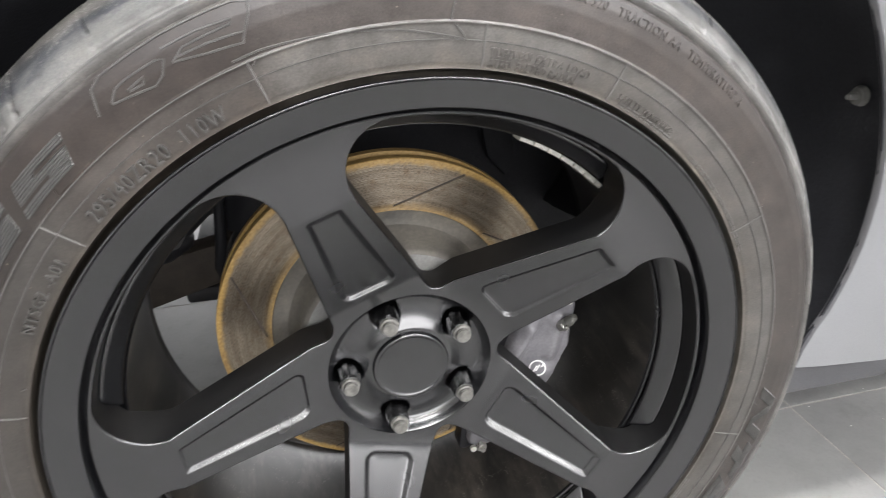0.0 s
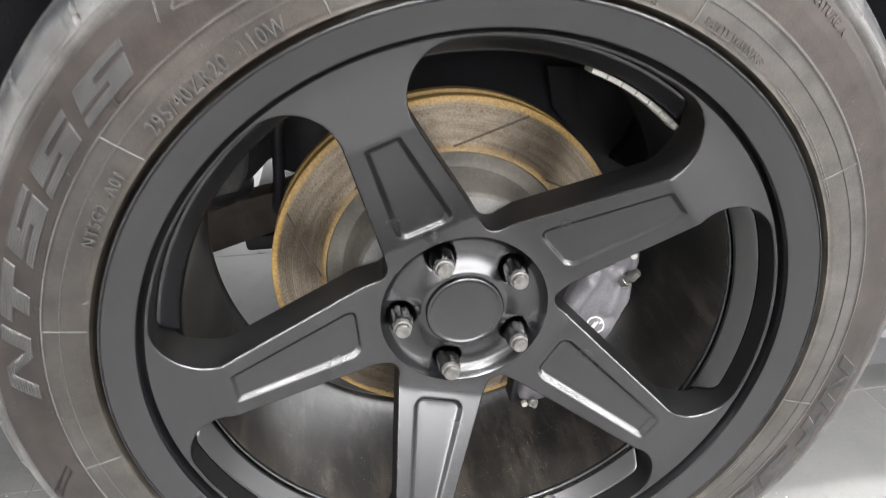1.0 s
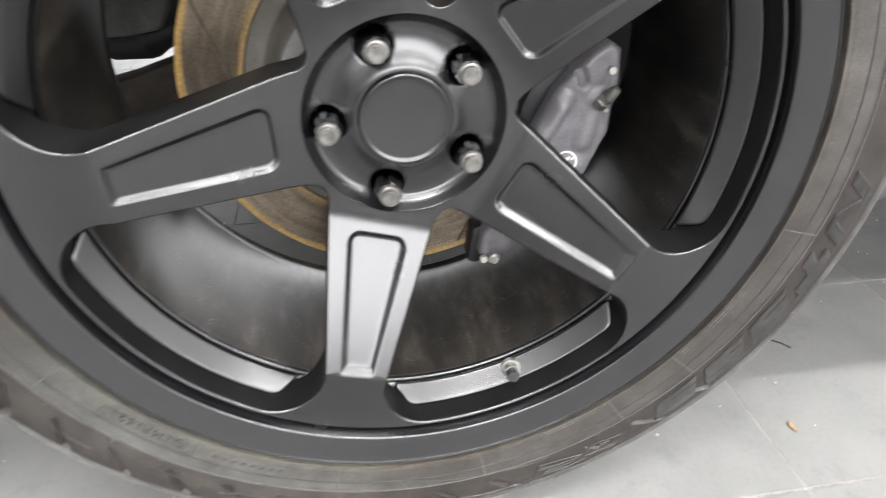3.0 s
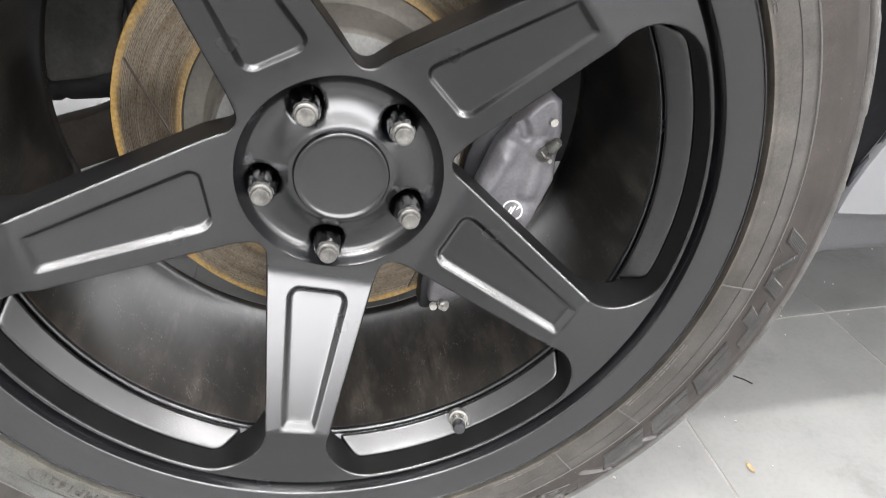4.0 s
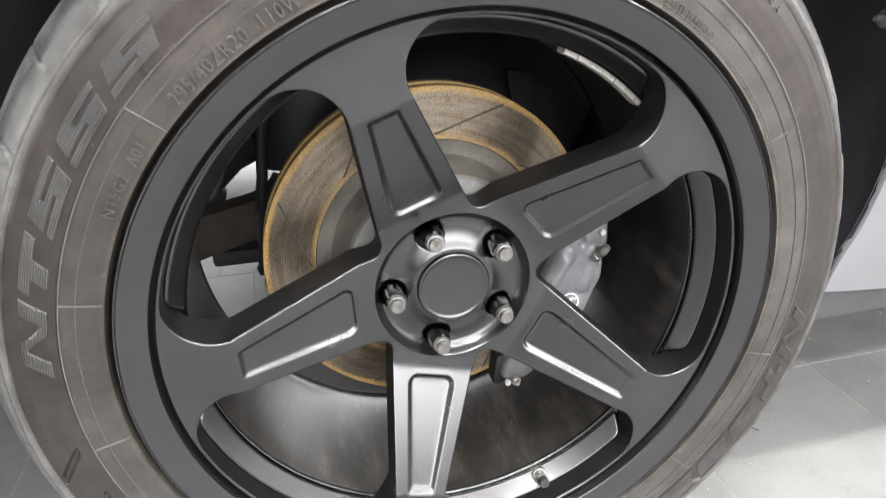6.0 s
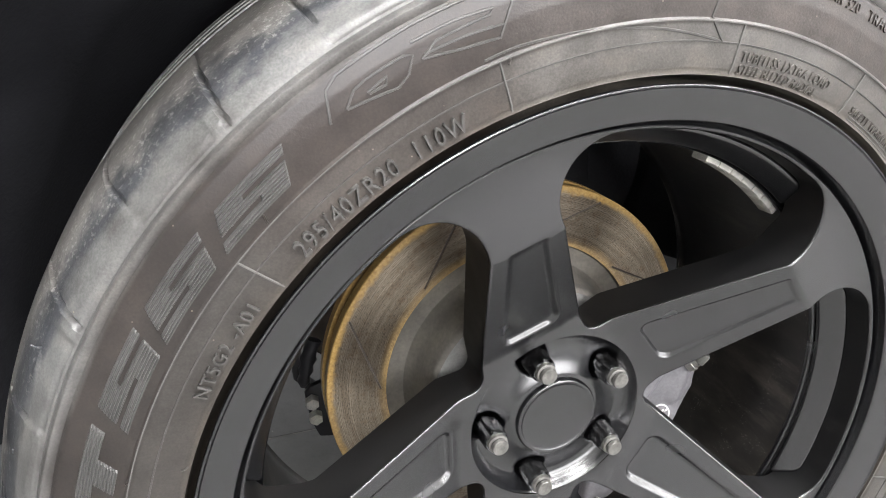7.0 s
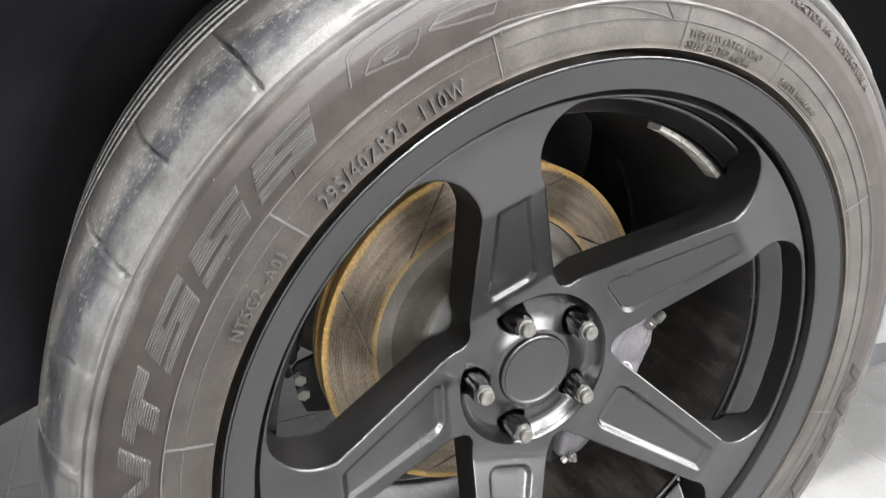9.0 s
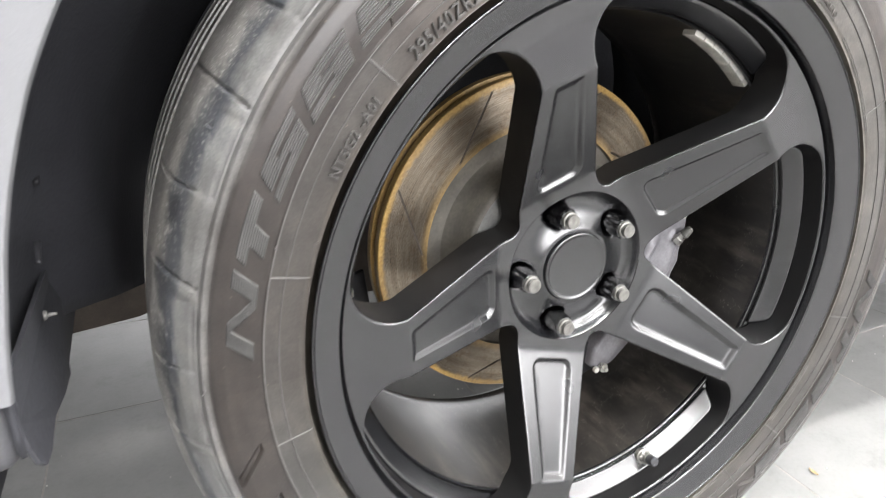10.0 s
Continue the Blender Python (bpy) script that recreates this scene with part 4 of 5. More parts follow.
def lug_nut(parent, ang):
    m = pose(0, 0, 0, 0, -ang, 0) @ Matrix.Translation((0.0563, 0, 0))
    bm = bmesh.new()
    n, rings = 84, []
    for y, r, fl in ((0.049, 0.0118, 0.0), (0.0360, 0.0118, 0.0), (0.0345, 0.0112, 0.3), (0.0320, 0.0108, 1.0), (0.0110, 0.0100, 1.0), (0.0096, 0.0097, 1.0), (0.0082, 0.0090, 0.6), (0.0078, 0.0066, 0.0)):
        ring = []
        for k in range(n):
            a = 2 * math.pi * k / n
            rr = r - fl * 0.0021 * max(0.0, math.cos(7 * a)) ** 1.5
            ring.append(bm.verts.new(m @ Vector((rr * math.cos(a), y, rr * math.sin(a)))))
        rings.append(ring)
    for a, b in zip(rings, rings[1:]):
        for k in range(n):
            bm.faces.new((a[k], a[(k + 1) % n], b[(k + 1) % n], b[k]))
    bm.faces.new(rings[-1])
    nut = part("lug_nut", bm, M_NUT, parent, "black splined lug nut with a bare steel tip", 35)
    for name, rows, mat in (("worn_collar", ((0.0084, 0.0081), (0.0072, 0.0082), (0.0052, 0.0078), (0.0047, 0.0066)), M_STEEL),
                            ("stud_neck", ((0.0049, 0.0061), (0.0026, 0.0061)), M_NUT),
                            ("steel_tip", ((0.0036, 0.0056), (0.0034, 0.0065), (0.0012, 0.0066), (0.0004, 0.0062), (0.0002, 0.0054), (0.0005, 0.0044)), M_STEEL)):
        bm = bmesh.new()
        seg = 28
        rr = [[bm.verts.new(m @ Vector((r * math.cos(2 * math.pi * k / seg), y, r * math.sin(2 * math.pi * k / seg)))) for k in range(seg)] for y, r in rows]
        for a, b in zip(rr, rr[1:]):
            for k in range(seg):
                bm.faces.new((a[k], a[(k + 1) % seg], b[(k + 1) % seg], b[k]))
        bm.faces.new(rr[0][::-1])
        bm.faces.new(rr[-1])
        part(name, bm, mat, nut)
    return nut


LIP_PROFILE = [(0.2560, -0.0380), (0.2662, -0.0530), (0.2698, -0.0588), (0.2709, -0.0612), (0.2711, -0.0628), (0.2707, -0.0639), (0.2701, -0.0643), (0.2696, -0.0640), (0.2693, -0.0631), (0.2690, -0.0629), (0.2686, -0.0633),
               (0.2512, -0.0556), (0.2504, -0.0552), (0.2499, -0.0547), (0.2497, -0.0539), (0.2490, -0.0440), (0.2487, -0.0430), (0.2480, -0.0425), (0.2473, -0.0430), (0.2469, -0.0440), (0.2466, -0.0466), (0.2462, -0.0475), (0.2455, -0.0479)]
LEDGE_PROFILE = [(0.2457, -0.0468), (0.2456, -0.0320), (0.2453, -0.0270), (0.2447, -0.0230), (0.2436, -0.0195), (0.2415, -0.0160), (0.2335, -0.0078), (0.2304, -0.0092),
                 (0.2292, -0.0104), (0.2286, -0.0106), (0.2287, -0.0102), (0.2295, -0.0098), (0.2295, -0.0088), (0.2286, -0.0080), (0.2282, -0.0066), (0.2284, -0.0048), (0.2302, -0.0038)]
BARREL_PROFILE = [(0.2302, -0.0048), (0.2288, -0.0038), (0.2290, 0.006), (0.2294, 0.02), (0.2302, 0.06), (0.2312, 0.09), (0.2326, 0.115),
                  (0.2346, 0.140), (0.2384, 0.160), (0.2406, 0.168), (0.2409, 0.174), (0.2396, 0.178), (0.2434, 0.184), (0.2460, 0.188),
                  (0.2530, 0.191), (0.2640, 0.1955), (0.2695, 0.1985), (0.2690, 0.2010), (0.2600, 0.1990)]


def wheel():
    top = empty("wheel", HUB)
    rim = lathe_part("rim", LIP_PROFILE, M_RIM, top, "satin black five-spoke alloy rim", 256, 35)
    lathe_part("window_ledge", LEDGE_PROFILE, M_RIM, rim, "", 256, 35)
    lathe_part("barrel", BARREL_PROFILE, M_BARREL, rim, "dusty black inner barrel", 256, 35)
    vs, fs = hub_mesh()
    hub = from_lists("hub_face", vs, fs, M_RIM, rim, "", 45)
    hub.matrix_local = pose(0, 0, 0, 0, -PHASE, 0)
    me = spoke_mesh()
    for k in range(5):
        sp = link("spoke", me, M_RIM, rim)
        sp.matrix_local = pose(0, 0, 0, 0, -(PHASE + 72 * k), 0)
    lathe_part("centre_cap", [(0.0, 0.0182), (0.0280, 0.0180), (0.0300, 0.0177), (0.0312, 0.0170), (0.0322, 0.0164), (0.0333, 0.0164), (0.0342, 0.0172), (0.0348, 0.0188), (0.0350, 0.0240)],
                     M_RIM, top, "plain satin black centre cap", 96, 50)
    for k in range(5):
        lug_nut(top, PHASE + 72 * k)
    valve(top)
    weights(rim)
    window_pads(rim)
    tyre(top)
    return tagged(top, "satin black five-spoke alloy wheel with a dusty low-profile tyre", "wheel")


def window_pads(rim):
    """Raised round-ended pad on the ledge under each window."""
    out, inn, mean = Vector((0.2414, -0.0292)), Vector((0.2285, -0.0124)), 0.235
    d = (inn - out).normalized()
    n, wide = Vector((-d.y, d.x)), (inn - out).length
    if n.y > 0:
        n = -n
    a, b = radians(22.6) * mean, radians(26.2) * mean
    edge = densify(round_poly([(-a, 0.0), (a, 0.0), (b, wide), (-b, wide)], [0.0130, 0.0130, 0.0026, 0.0026], 10), 0.003)
    steps = (0.0, 0.0003, 0.0007, 0.0012, 0.0018, 0.0025, 0.0032)
    rings = [shrink(edge, k) for k in steps]
    grid = [(-b + 0.004 * i, 0.0035 * j) for i in range(56) for j in range(1, 5)]
    closed = edge + edge[:1]
    grid = [p for p in grid if inside(p, edge) and seg_dist(p, closed) > 0.0042]
    v2, tri = sheet(rings, [], grid, lambda c: inside((c.x, c.y), edge))
    vs = []
    for w, v in v2:
        k = seg_dist((w, v), closed)
        h = -0.0110 if k < 1e-5 else -0.0022 + 0.0022 * math.sqrt(max(0.0, 1 - (1 - min(1.0, k / 0.0032)) ** 2))
        p = out + d * v + n * h
        t = radians(36) + w / mean
        vs.append((p.x * math.cos(t), p.y, p.x * math.sin(t)))
    me = from_lists("window_pad", vs, tri, M_RIM, rim, "", 50)
    me.matrix_local = pose(0, 0, 0, 0, -PHASE, 0)
    for k in range(1, 5):
        pad = link("window_pad", me.data, None, rim)
        pad.matrix_local = pose(0, 0, 0, 0, -(PHASE + 72 * k), 0)


def valve(top):
    a = radians(-54.1 + PHASE + 90)
    out = Vector((math.cos(a), 0, math.sin(a)))
    p0 = out * 0.2345 + Vector((0, -0.0195, 0))
    d = (Vector((0, -1, 0)) * 0.86 - out * 0.42).normalized()
    at = lambda *k: [p0 + d * q for q in k]
    st = part("valve_stem", tube(at(-0.002, 0.0030, 0.0032, 0.0135, 0.0137, 0.0170), 0.004, 24, [0.0088, 0.0082, 0.0062, 0.0060, 0.0040, 0.0040]), M_STEEL, top, "bare metal tyre valve with a dark cap", 35)
    part("valve_nut", tube(at(0.0040, 0.0046, 0.0092, 0.0098), 0.0068, 6, [0.0064, 0.0069, 0.0069, 0.0064]), M_BRIGHT, st, "", 20)
    part("valve_collar", tube(at(0.0100, 0.0104, 0.0128, 0.0132), 0.0058, 20, [0.0054, 0.0059, 0.0059, 0.0054]), M_BRIGHT, st, "", 35)
    part("valve_cap", tube(at(0.0136, 0.0146, 0.0222, 0.0232, 0.0233, 0.0226), 0.004, 16, [0.0050, 0.0055, 0.0050, 0.0044, 0.0030, 0.0028]), M_BLACK, st, "black valve cap", 35)


def weights(rim):
    for k in range(7):
        a0, wide = 67.9 - 3.35 * k, 3.15 if k < 6 else 1.6
        prof = [(0.2294, -0.0032), (0.2250, -0.0030), (0.2244, -0.0018), (0.2242, 0.0100), (0.2248, 0.0115), (0.2297, 0.0120)]
        vs, fs = lathe(prof, 5, a0 - wide, a0)
        m = len(prof)
        fs += [tuple(range(m)), tuple(5 * m + j for j in range(m))[::-1]]
        from_lists("balance_weight", vs, fs, M_WEIGHT, rim, "dull zinc balance weight", 30)


# ---- brake ----
DISC_Y = 0.0945


def brake_disc():
    top = empty("brake_disc", HUB)
    circ = lambda r, n: [(r * math.cos(2 * math.pi * i / n), r * math.sin(2 * math.pi * i / n)) for i in range(n)]
    slots = []
    for k in range(8):
        a, b = radians(64.4 + 45 * k), radians(64.4 + 45 * k + 24.5)
        p, q = Vector((0.1649 * math.cos(a), 0.1649 * math.sin(a))), Vector((0.1246 * math.cos(b), 0.1246 * math.sin(b)))
        d = (q - p).normalized()
        w = Vector((-d.y, d.x)) * 0.0010
        slots.append([tuple(p - w), tuple(q - w), tuple(q + w), tuple(p + w)])
    inner = [shrink(s, 0.00035) for s in slots]
    v2, tri = sheet([circ(0.1697, 180), circ(0.1203, 150)] + slots + inner, [], [], lambda c: 0.1203 < c.length < 0.1697)
    at = finder(v2)
    deep = {at(p) for s in inner for p in s}
    vs = [(x, DISC_Y + (0.0015 if i in deep else 0.0), z) for i, (x, z) in enumerate(v2)]
    from_lists("friction_face", vs, tri, M_DISC, top, "slotted swept face with orange rust at its borders", 20)
    for s in inner:
        bm = bmesh.new()
        bm.faces.new([bm.verts.new((x, DISC_Y + 0.0008, z)) for x, z in s])
        part("slot", bm, M_DIRTY, top, "dark rusty slot", 0)
    lathe_part("disc_edge", [(0.1697, DISC_Y), (0.1705, DISC_Y + 0.0008), (0.1705, DISC_Y + 0.0100), (0.1649, DISC_Y + 0.0102), (0.1649, DISC_Y + 0.0218), (0.1705, DISC_Y + 0.022),
                             (0.1705, DISC_Y + 0.0312), (0.1697, DISC_Y + 0.032), (0.1203, DISC_Y + 0.032)], M_DISC, top, "", 180, 25)
    lathe_part("hat_wall", [(0.1203, DISC_Y), (0.1191, DISC_Y + 0.003), (0.1115, DISC_Y + 0.0045), (0.1048, DISC_Y + 0.003), (0.1004, DISC_Y - 0.004), (0.0980, DISC_Y - 0.014),
                            (0.0965, DISC_Y - 0.032), (0.0951, DISC_Y - 0.0355), (0.0926, DISC_Y - 0.0375)], M_HAT_SIDE, top, "dark cast hat wall", 140, 40)
    lathe_part("hat_face", [(0.0926, DISC_Y - 0.0375), (0.0776, DISC_Y - 0.0380), (0.0388, DISC_Y - 0.0380)], M_HAT, top, "grey machined hat face", 100, 40)
    return tagged(top, "slotted iron brake disc, rusty at its edges", "brake disc")


def brake_caliper():
    top = empty("brake_caliper", (0, 0.0100, -0.0060))
    outline = [(0.171, 0.406), (0.180, 0.400), (0.1825, 0.374), (0.1795, 0.350), (0.1795, 0.330), (0.173, 0.315), (0.162, 0.290), (0.147, 0.265), (0.124, 0.236),
               (0.104, 0.218), (0.082, 0.207), (0.070, 0.214), (0.072, 0.236), (0.090, 0.256), (0.104, 0.290), (0.113, 0.332), (0.128, 0.366), (0.142, 0.382), (0.157, 0.397)]
    edge = round_poly(outline[::-1], [0.004] * len(outline), 3)
    if not inside((0.15, 0.34), edge):
        edge = outline[::-1]
    closed = edge + edge[:1]
    pts = [(0.066 + 0.0024 * i, 0.200 + 0.0024 * j) for i in range(50) for j in range(88)]
    pts = [p for p in pts if inside(p, edge) and seg_dist(p, closed) > 0.0014]
    v2, tri = sheet([edge], [], pts, lambda c: inside((c.x, c.y), edge))

    def face(x, z):
        """Depth of the cast front: two ridges, a boss with a dimple, a hollow between."""
        y = 0.0535 + 0.11 * max(0.0, 0.152 - math.hypot(x, z - HUB.z)) + 0.0006 * noise.noise(Vector((x * 90, z * 90, 0.4)))
        for line, wide, high in (([(0.1379, 0.3597), (0.127, 0.338), (0.116, 0.318)], 0.0088, 0.0058), ([(0.1665, 0.3600), (0.1610, 0.345), (0.156, 0.322)], 0.0110, 0.0052),
                                 ([(0.1745, 0.3930), (0.1755, 0.372), (0.1735, 0.350)], 0.0055, 0.0016), ([(0.150, 0.300), (0.124, 0.262), (0.092, 0.226)], 0.016, 0.0050)):
            d = seg_dist((x, z), line)
            if d < wide:
                y -= high * (1 - (d / wide) ** 2) ** 1.6
        d = math.dist((x, z), (0.1379, 0.3597))
        if d < 0.0062:
            y += 0.0022 * (1 - smoothstep(0.0030, 0.0062, d))
        d = seg_dist((x, z), [(0.1480, 0.3835), (0.1510, 0.3745)])
        if d < 0.0052:
            y += 0.0050 * (1 - smoothstep(0.0026, 0.0052, d))
        d = seg_dist((x, z), closed)
        if d < 0.0045:
            y += 0.0045 - math.sqrt(0.0045 ** 2 - (0.0045 - d) ** 2)
        return y
    vs = [(x, face(x, z), z) for x, z in v2]
    at = finder(v2)
    ids = [at(p) for p in edge]
    n = len(vs)
    vs += [(vs[k][0], 0.0885, vs[k][2]) for k in ids]
    m = len(ids)
    fs = list(tri) + [(ids[k], ids[(k + 1) % m], n + (k + 1) % m, n + k) for k in range(m)] + [tuple(n + k for k in range(m))]
    body = from_lists("body", vs, fs, M_CALIPER, top, "grey painted cast body", 50)
    bm = plate(outline[::-1], 0.129, 0.168, 0.005, 2)
    part("rear_half", bm, M_CALIPER, top, "", 35)
    part("pad_plate", plate([(0.098, 0.318), (0.112, 0.318), (0.128, 0.352), (0.146, 0.378), (0.140, 0.392), (0.118, 0.380), (0.106, 0.352)], 0.070, 0.0800, 0.002), M_BLACK, top, "dark pad backing plate")
    part("brake_pad", plate([(0.100, 0.322), (0.112, 0.320), (0.127, 0.352), (0.143, 0.376), (0.138, 0.388), (0.119, 0.377), (0.108, 0.352)], 0.0805, 0.0938, 0.001), M_RUST, top, "rusty brake pad")
    # bleeder screw
    b = part("bleeder_screw", tube([(0.1640, 0.0490, 0.3560), (0.1665, 0.0460, 0.3605), (0.1667, 0.0458, 0.3608), (0.1690, 0.0432, 0.3650)], 0.005, 6, [0.0062, 0.0062, 0.0050, 0.0050]), M_BRIGHT, top, "zinc bleeder screw under a rubber cap", 20)
    part("rubber_cap", tube([(0.1690, 0.0432, 0.3650), (0.1695, 0.0426, 0.3660), (0.1730, 0.0390, 0.3722), (0.1736, 0.0384, 0.3732)], 0.005, 14, [0.0056, 0.0056, 0.0040, 0.0030]), M_CAP, b, "dark rubber cap")
    bm = bmesh.new()
    add_cone(bm, 0.0032, 0.0032, 0.004, Matrix.Translation((0.1722, 0.0505, 0.3845)) @ ALONG_Y, 20)
    part("locating_pin", bm, M_WEIGHT, top, "pale round pin end")
    bm = bmesh.new()
    add_cone(bm, 0.0020, 0.0020, 0.004, Matrix.Translation((0.1722, 0.0520, 0.3507)) @ ALONG_Y, 16)
    part("locating_pin", bm, M_BRIGHT, top)
    bm = bmesh.new()
    add_cone(bm, 0.0056, 0.0056, 0.005, Matrix.Translation((0.0830, 0.049, 0.2140)) @ ALONG_Y, 6)
    add_cone(bm, 0.0030, 0.0024, 0.010, Matrix.Translation((0.0830, 0.047, 0.2140)) @ ALONG_Y, 16)
    part("bolt", bm, M_BRIGHT, top, "zinc caliper bolt", 25)
    bm = bmesh.new()
    add_cone(bm, 0.0034, 0.0034, 0.004, Matrix.Translation((0.0735, 0.049, 0.2135)) @ ALONG_Y, 16)
    part("locating_pin", bm, M_WEIGHT, top)
    # round print, plain strokes only
    for dx, dz, ang in ((-0.0030, 0.0, 62), (0.0, 0.0005, 62), (0.0038, 0.0, 62)):
        bm = bmesh.new()
        add_box(bm, (0.0085, 0.0006, 0.0019), Matrix.Translation((0.1432 + dx, face(0.1432, 0.3064) - 0.0004, 0.3064 + dz)) @ pose(0, 0, 0, 0, -ang, 0), 0.0002, 1)
        part("printed_stroke", bm, M_WHITE, body, "white print")
    bm = bmesh.new()
    vs, fs = lathe([(0.0072, -0.0003), (0.0086, -0.0003), (0.0086, 0.0004), (0.0072, 0.0004), (0.0072, -0.0003)], 40)
    from_lists("printed_ring", [(x + 0.1432, face(x + 0.1432, z + 0.3064) - 0.0003 + y, z + 0.3064) for x, y, z in vs], fs, M_WHITE, body, "white print")
    # bracket
    part("bracket", plate([(0.0620, 0.201), (0.069, 0.197), (0.092, 0.206), (0.108, 0.222), (0.098, 0.232), (0.084, 0.226), (0.076, 0.240), (0.0655, 0.236)], 0.066, 0.0885, 0.003), M_BLACK, top, "black steel pad bracket")
    return tagged(top, "grey painted brake caliper over the rusty disc", "brake caliper")


# ---- the car round the wheel ----
def side_plane(x):
    """Outer y of the body at x: it draws in behind the wheel."""
    return -0.078 + 0.033 * smoothstep(-0.30, 0.36, x)


ARCH = [(-10, 0.355), (-2.3, 0.3655), (0.5, 0.3670), (3, 0.379), (9, 0.3965), (13.6, 0.4090), (18, 0.4185), (22, 0.4270), (36.8, 0.4470), (45, 0.457), (70, 0.462), (110, 0.452), (140, 0.441),
        (148, 0.4390), (154, 0.4375), (158.6, 0.4355), (164, 0.4335), (168.4, 0.4320), (172, 0.4322), (176, 0.4330), (190, 0.4330)]


def arch_radius(deg):
    for (a0, r0), (a1, r1) in zip(ARCH, ARCH[1:]):
        if deg <= a1:
            return r0 + (r1 - r0) * (deg - a0) / (a1 - a0)
    return ARCH[-1][1]


def arch_panel(name, a0, a1, r_out, material, parent, label, low=None):
    """Body panel round the wheel arch between two angles, with a flange turned inwards."""
    vs, fs = [], []
    n = 48
    for i in range(n + 1):
        a = radians(a0 + (a1 - a0) * i / n)
        c, s = math.cos(a), math.sin(a)
        ri = arch_radius(math.degrees(a))
        ro = r_out / max(abs(c), abs(s) * 1.15)
        row = []
        for r, dy in ((ri + 0.004, 0.0085), (ri + 0.0006, 0.0080), (ri, 0.004), (ri + 0.0015, 0.001), (ri + 0.004, 0.0), (ri + 0.03, -0.002), (ri + 0.10, -0.003), (ro, 0.0), (ro, 0.03)):
            x, z = r * c, r * s
            row.append((x, side_plane(x) + dy, z + HUB.z))
        vs += row
    m = 9
    for i in range(n):
        fs += [(i * m + j, i * m + j + 1, (i + 1) * m + j + 1, (i + 1) * m + j) for j in range(m - 1)]
    return from_lists(name, vs, fs, material, parent, label, 40)


def car():
    top = empty("car", (0, 0, 0))
    arch_panel("front_fender", -4.2, 140.0, 0.75, M_PAINT, top, "silver painted fender")
    arch_panel("bumper", 140.6, 176.1, 0.75, M_PAINT, top, "silver painted bumper end")
    # lower valance of the bumper
    bm = bmesh.new()
    add_box(bm, (0.36, 0.05, 0.044), Matrix.Translation((-0.617, -0.049, 0.3665)), 0.012, 4)
    part("valance", bm, M_VALANCE, top, "dark grey plastic lower bumper edge")
    # fender foot, sill and underbody behind the wheel
    bm = bmesh.new()
    add_box(bm, (2.60, 0.060, 0.040), Matrix.Translation((0.352 + 1.30, -0.008, 0.3140)), 0.006, 3)
    part("sill", bm, M_VALANCE, top, "dark grey sill under the silver panel")
    bm = bmesh.new()
    add_box(bm, (2.30, 0.04, 0.55), Matrix.Translation((0.755 + 1.15, -0.026, 0.6105)), 0.006, 3)
    part("front_door", bm, M_PAINT, top, "silver painted door")
    bm = bmesh.new()
    add_box(bm, (2.6, 1.70, 0.06), Matrix.Translation((0.44 + 1.3, 0.03 + 0.87, 0.372)), 0.01)
    add_box(bm, (1.30, 1.05, 0.45), Matrix.Translation((-0.20, 0.42 + 0.54, 0.70)), 0.02)
    # low trays, added to shade the floor under the car
    add_box(bm, (0.95, 0.42, 0.20), Matrix.Translation((-0.43, 0.78 + 0.21, 0.375)), 0.02)
    add_box(bm, (0.62, 1.78, 0.03), Matrix.Translation((-0.80, 0.87, 0.245)), 0.008)
    add_box(bm, (0.90, 0.95, 0.03), Matrix.Translation((0.17, 0.56 + 0.475, 0.165)), 0.008)
    part("underbody", bm, M_BLACK, top, "black underbody with trays added to shade the floor")
    bm = bmesh.new()
    add_box(bm, (3.9, 1.70, 0.04), Matrix.Translation((1.15, 0.86, 0.97)), 0.01)
    part("bonnet", bm, M_PAINT, top, "silver painted bonnet")
    wheel_liner(top)
    # suspension seen through the spokes
    # the drop at x -0.10 to -0.05 is added, to cover bright floor behind
    bm = plate([(-0.72, 0.140), (-0.40, 0.174), (-0.30, 0.203), (-0.20, 0.233), (-0.10, 0.150), (-0.05, 0.150), (-0.035, 0.300), (0.10, 0.330), (0.10, 0.40), (-0.205, 0.296), (-0.262, 0.284), (-0.322, 0.264), (-0.45, 0.236), (-0.72, 0.220)], 0.472, 0.52, 0.004)
    part("crossmember", bm, M_DIRTY, top, "dirty brown steel crossmember")
    part("tie_rod_boot", tube([(-0.44, 0.44, 0.338), (-0.330, 0.408, 0.338), (-0.318, 0.406, 0.337), (-0.312, 0.405, 0.337), (-0.306, 0.405, 0.337), (-0.264, 0.402, 0.338), (-0.258, 0.402, 0.338), (-0.250, 0.401, 0.340), (-0.243, 0.401, 0.343), (-0.232, 0.400, 0.348), (-0.226, 0.400, 0.352)], 0.026, 28,
                              [0.030, 0.030, 0.029, 0.025, 0.028, 0.028, 0.026, 0.021, 0.020, 0.017, 0.008]), M_BLACK, top, "black rubber steering boot", 50)
    part("tie_rod_end", tube([(-0.262, 0.400, 0.345), (-0.236, 0.399, 0.366), (-0.212, 0.397, 0.392), (-0.182, 0.388, 0.418), (-0.150, 0.360, 0.452)], 0.018, 20, [0.018, 0.020, 0.022, 0.030, 0.040]), M_BLACK, top, "black tie rod end", 60)
    part("strut", tube([(-0.115, 0.25, 0.425), (-0.115, 0.26, 0.55), (-0.10, 0.28, 0.80)], 0.06, 24, [0.055, 0.065, 0.07]), M_BLACK, top, "black suspension strut", 60)
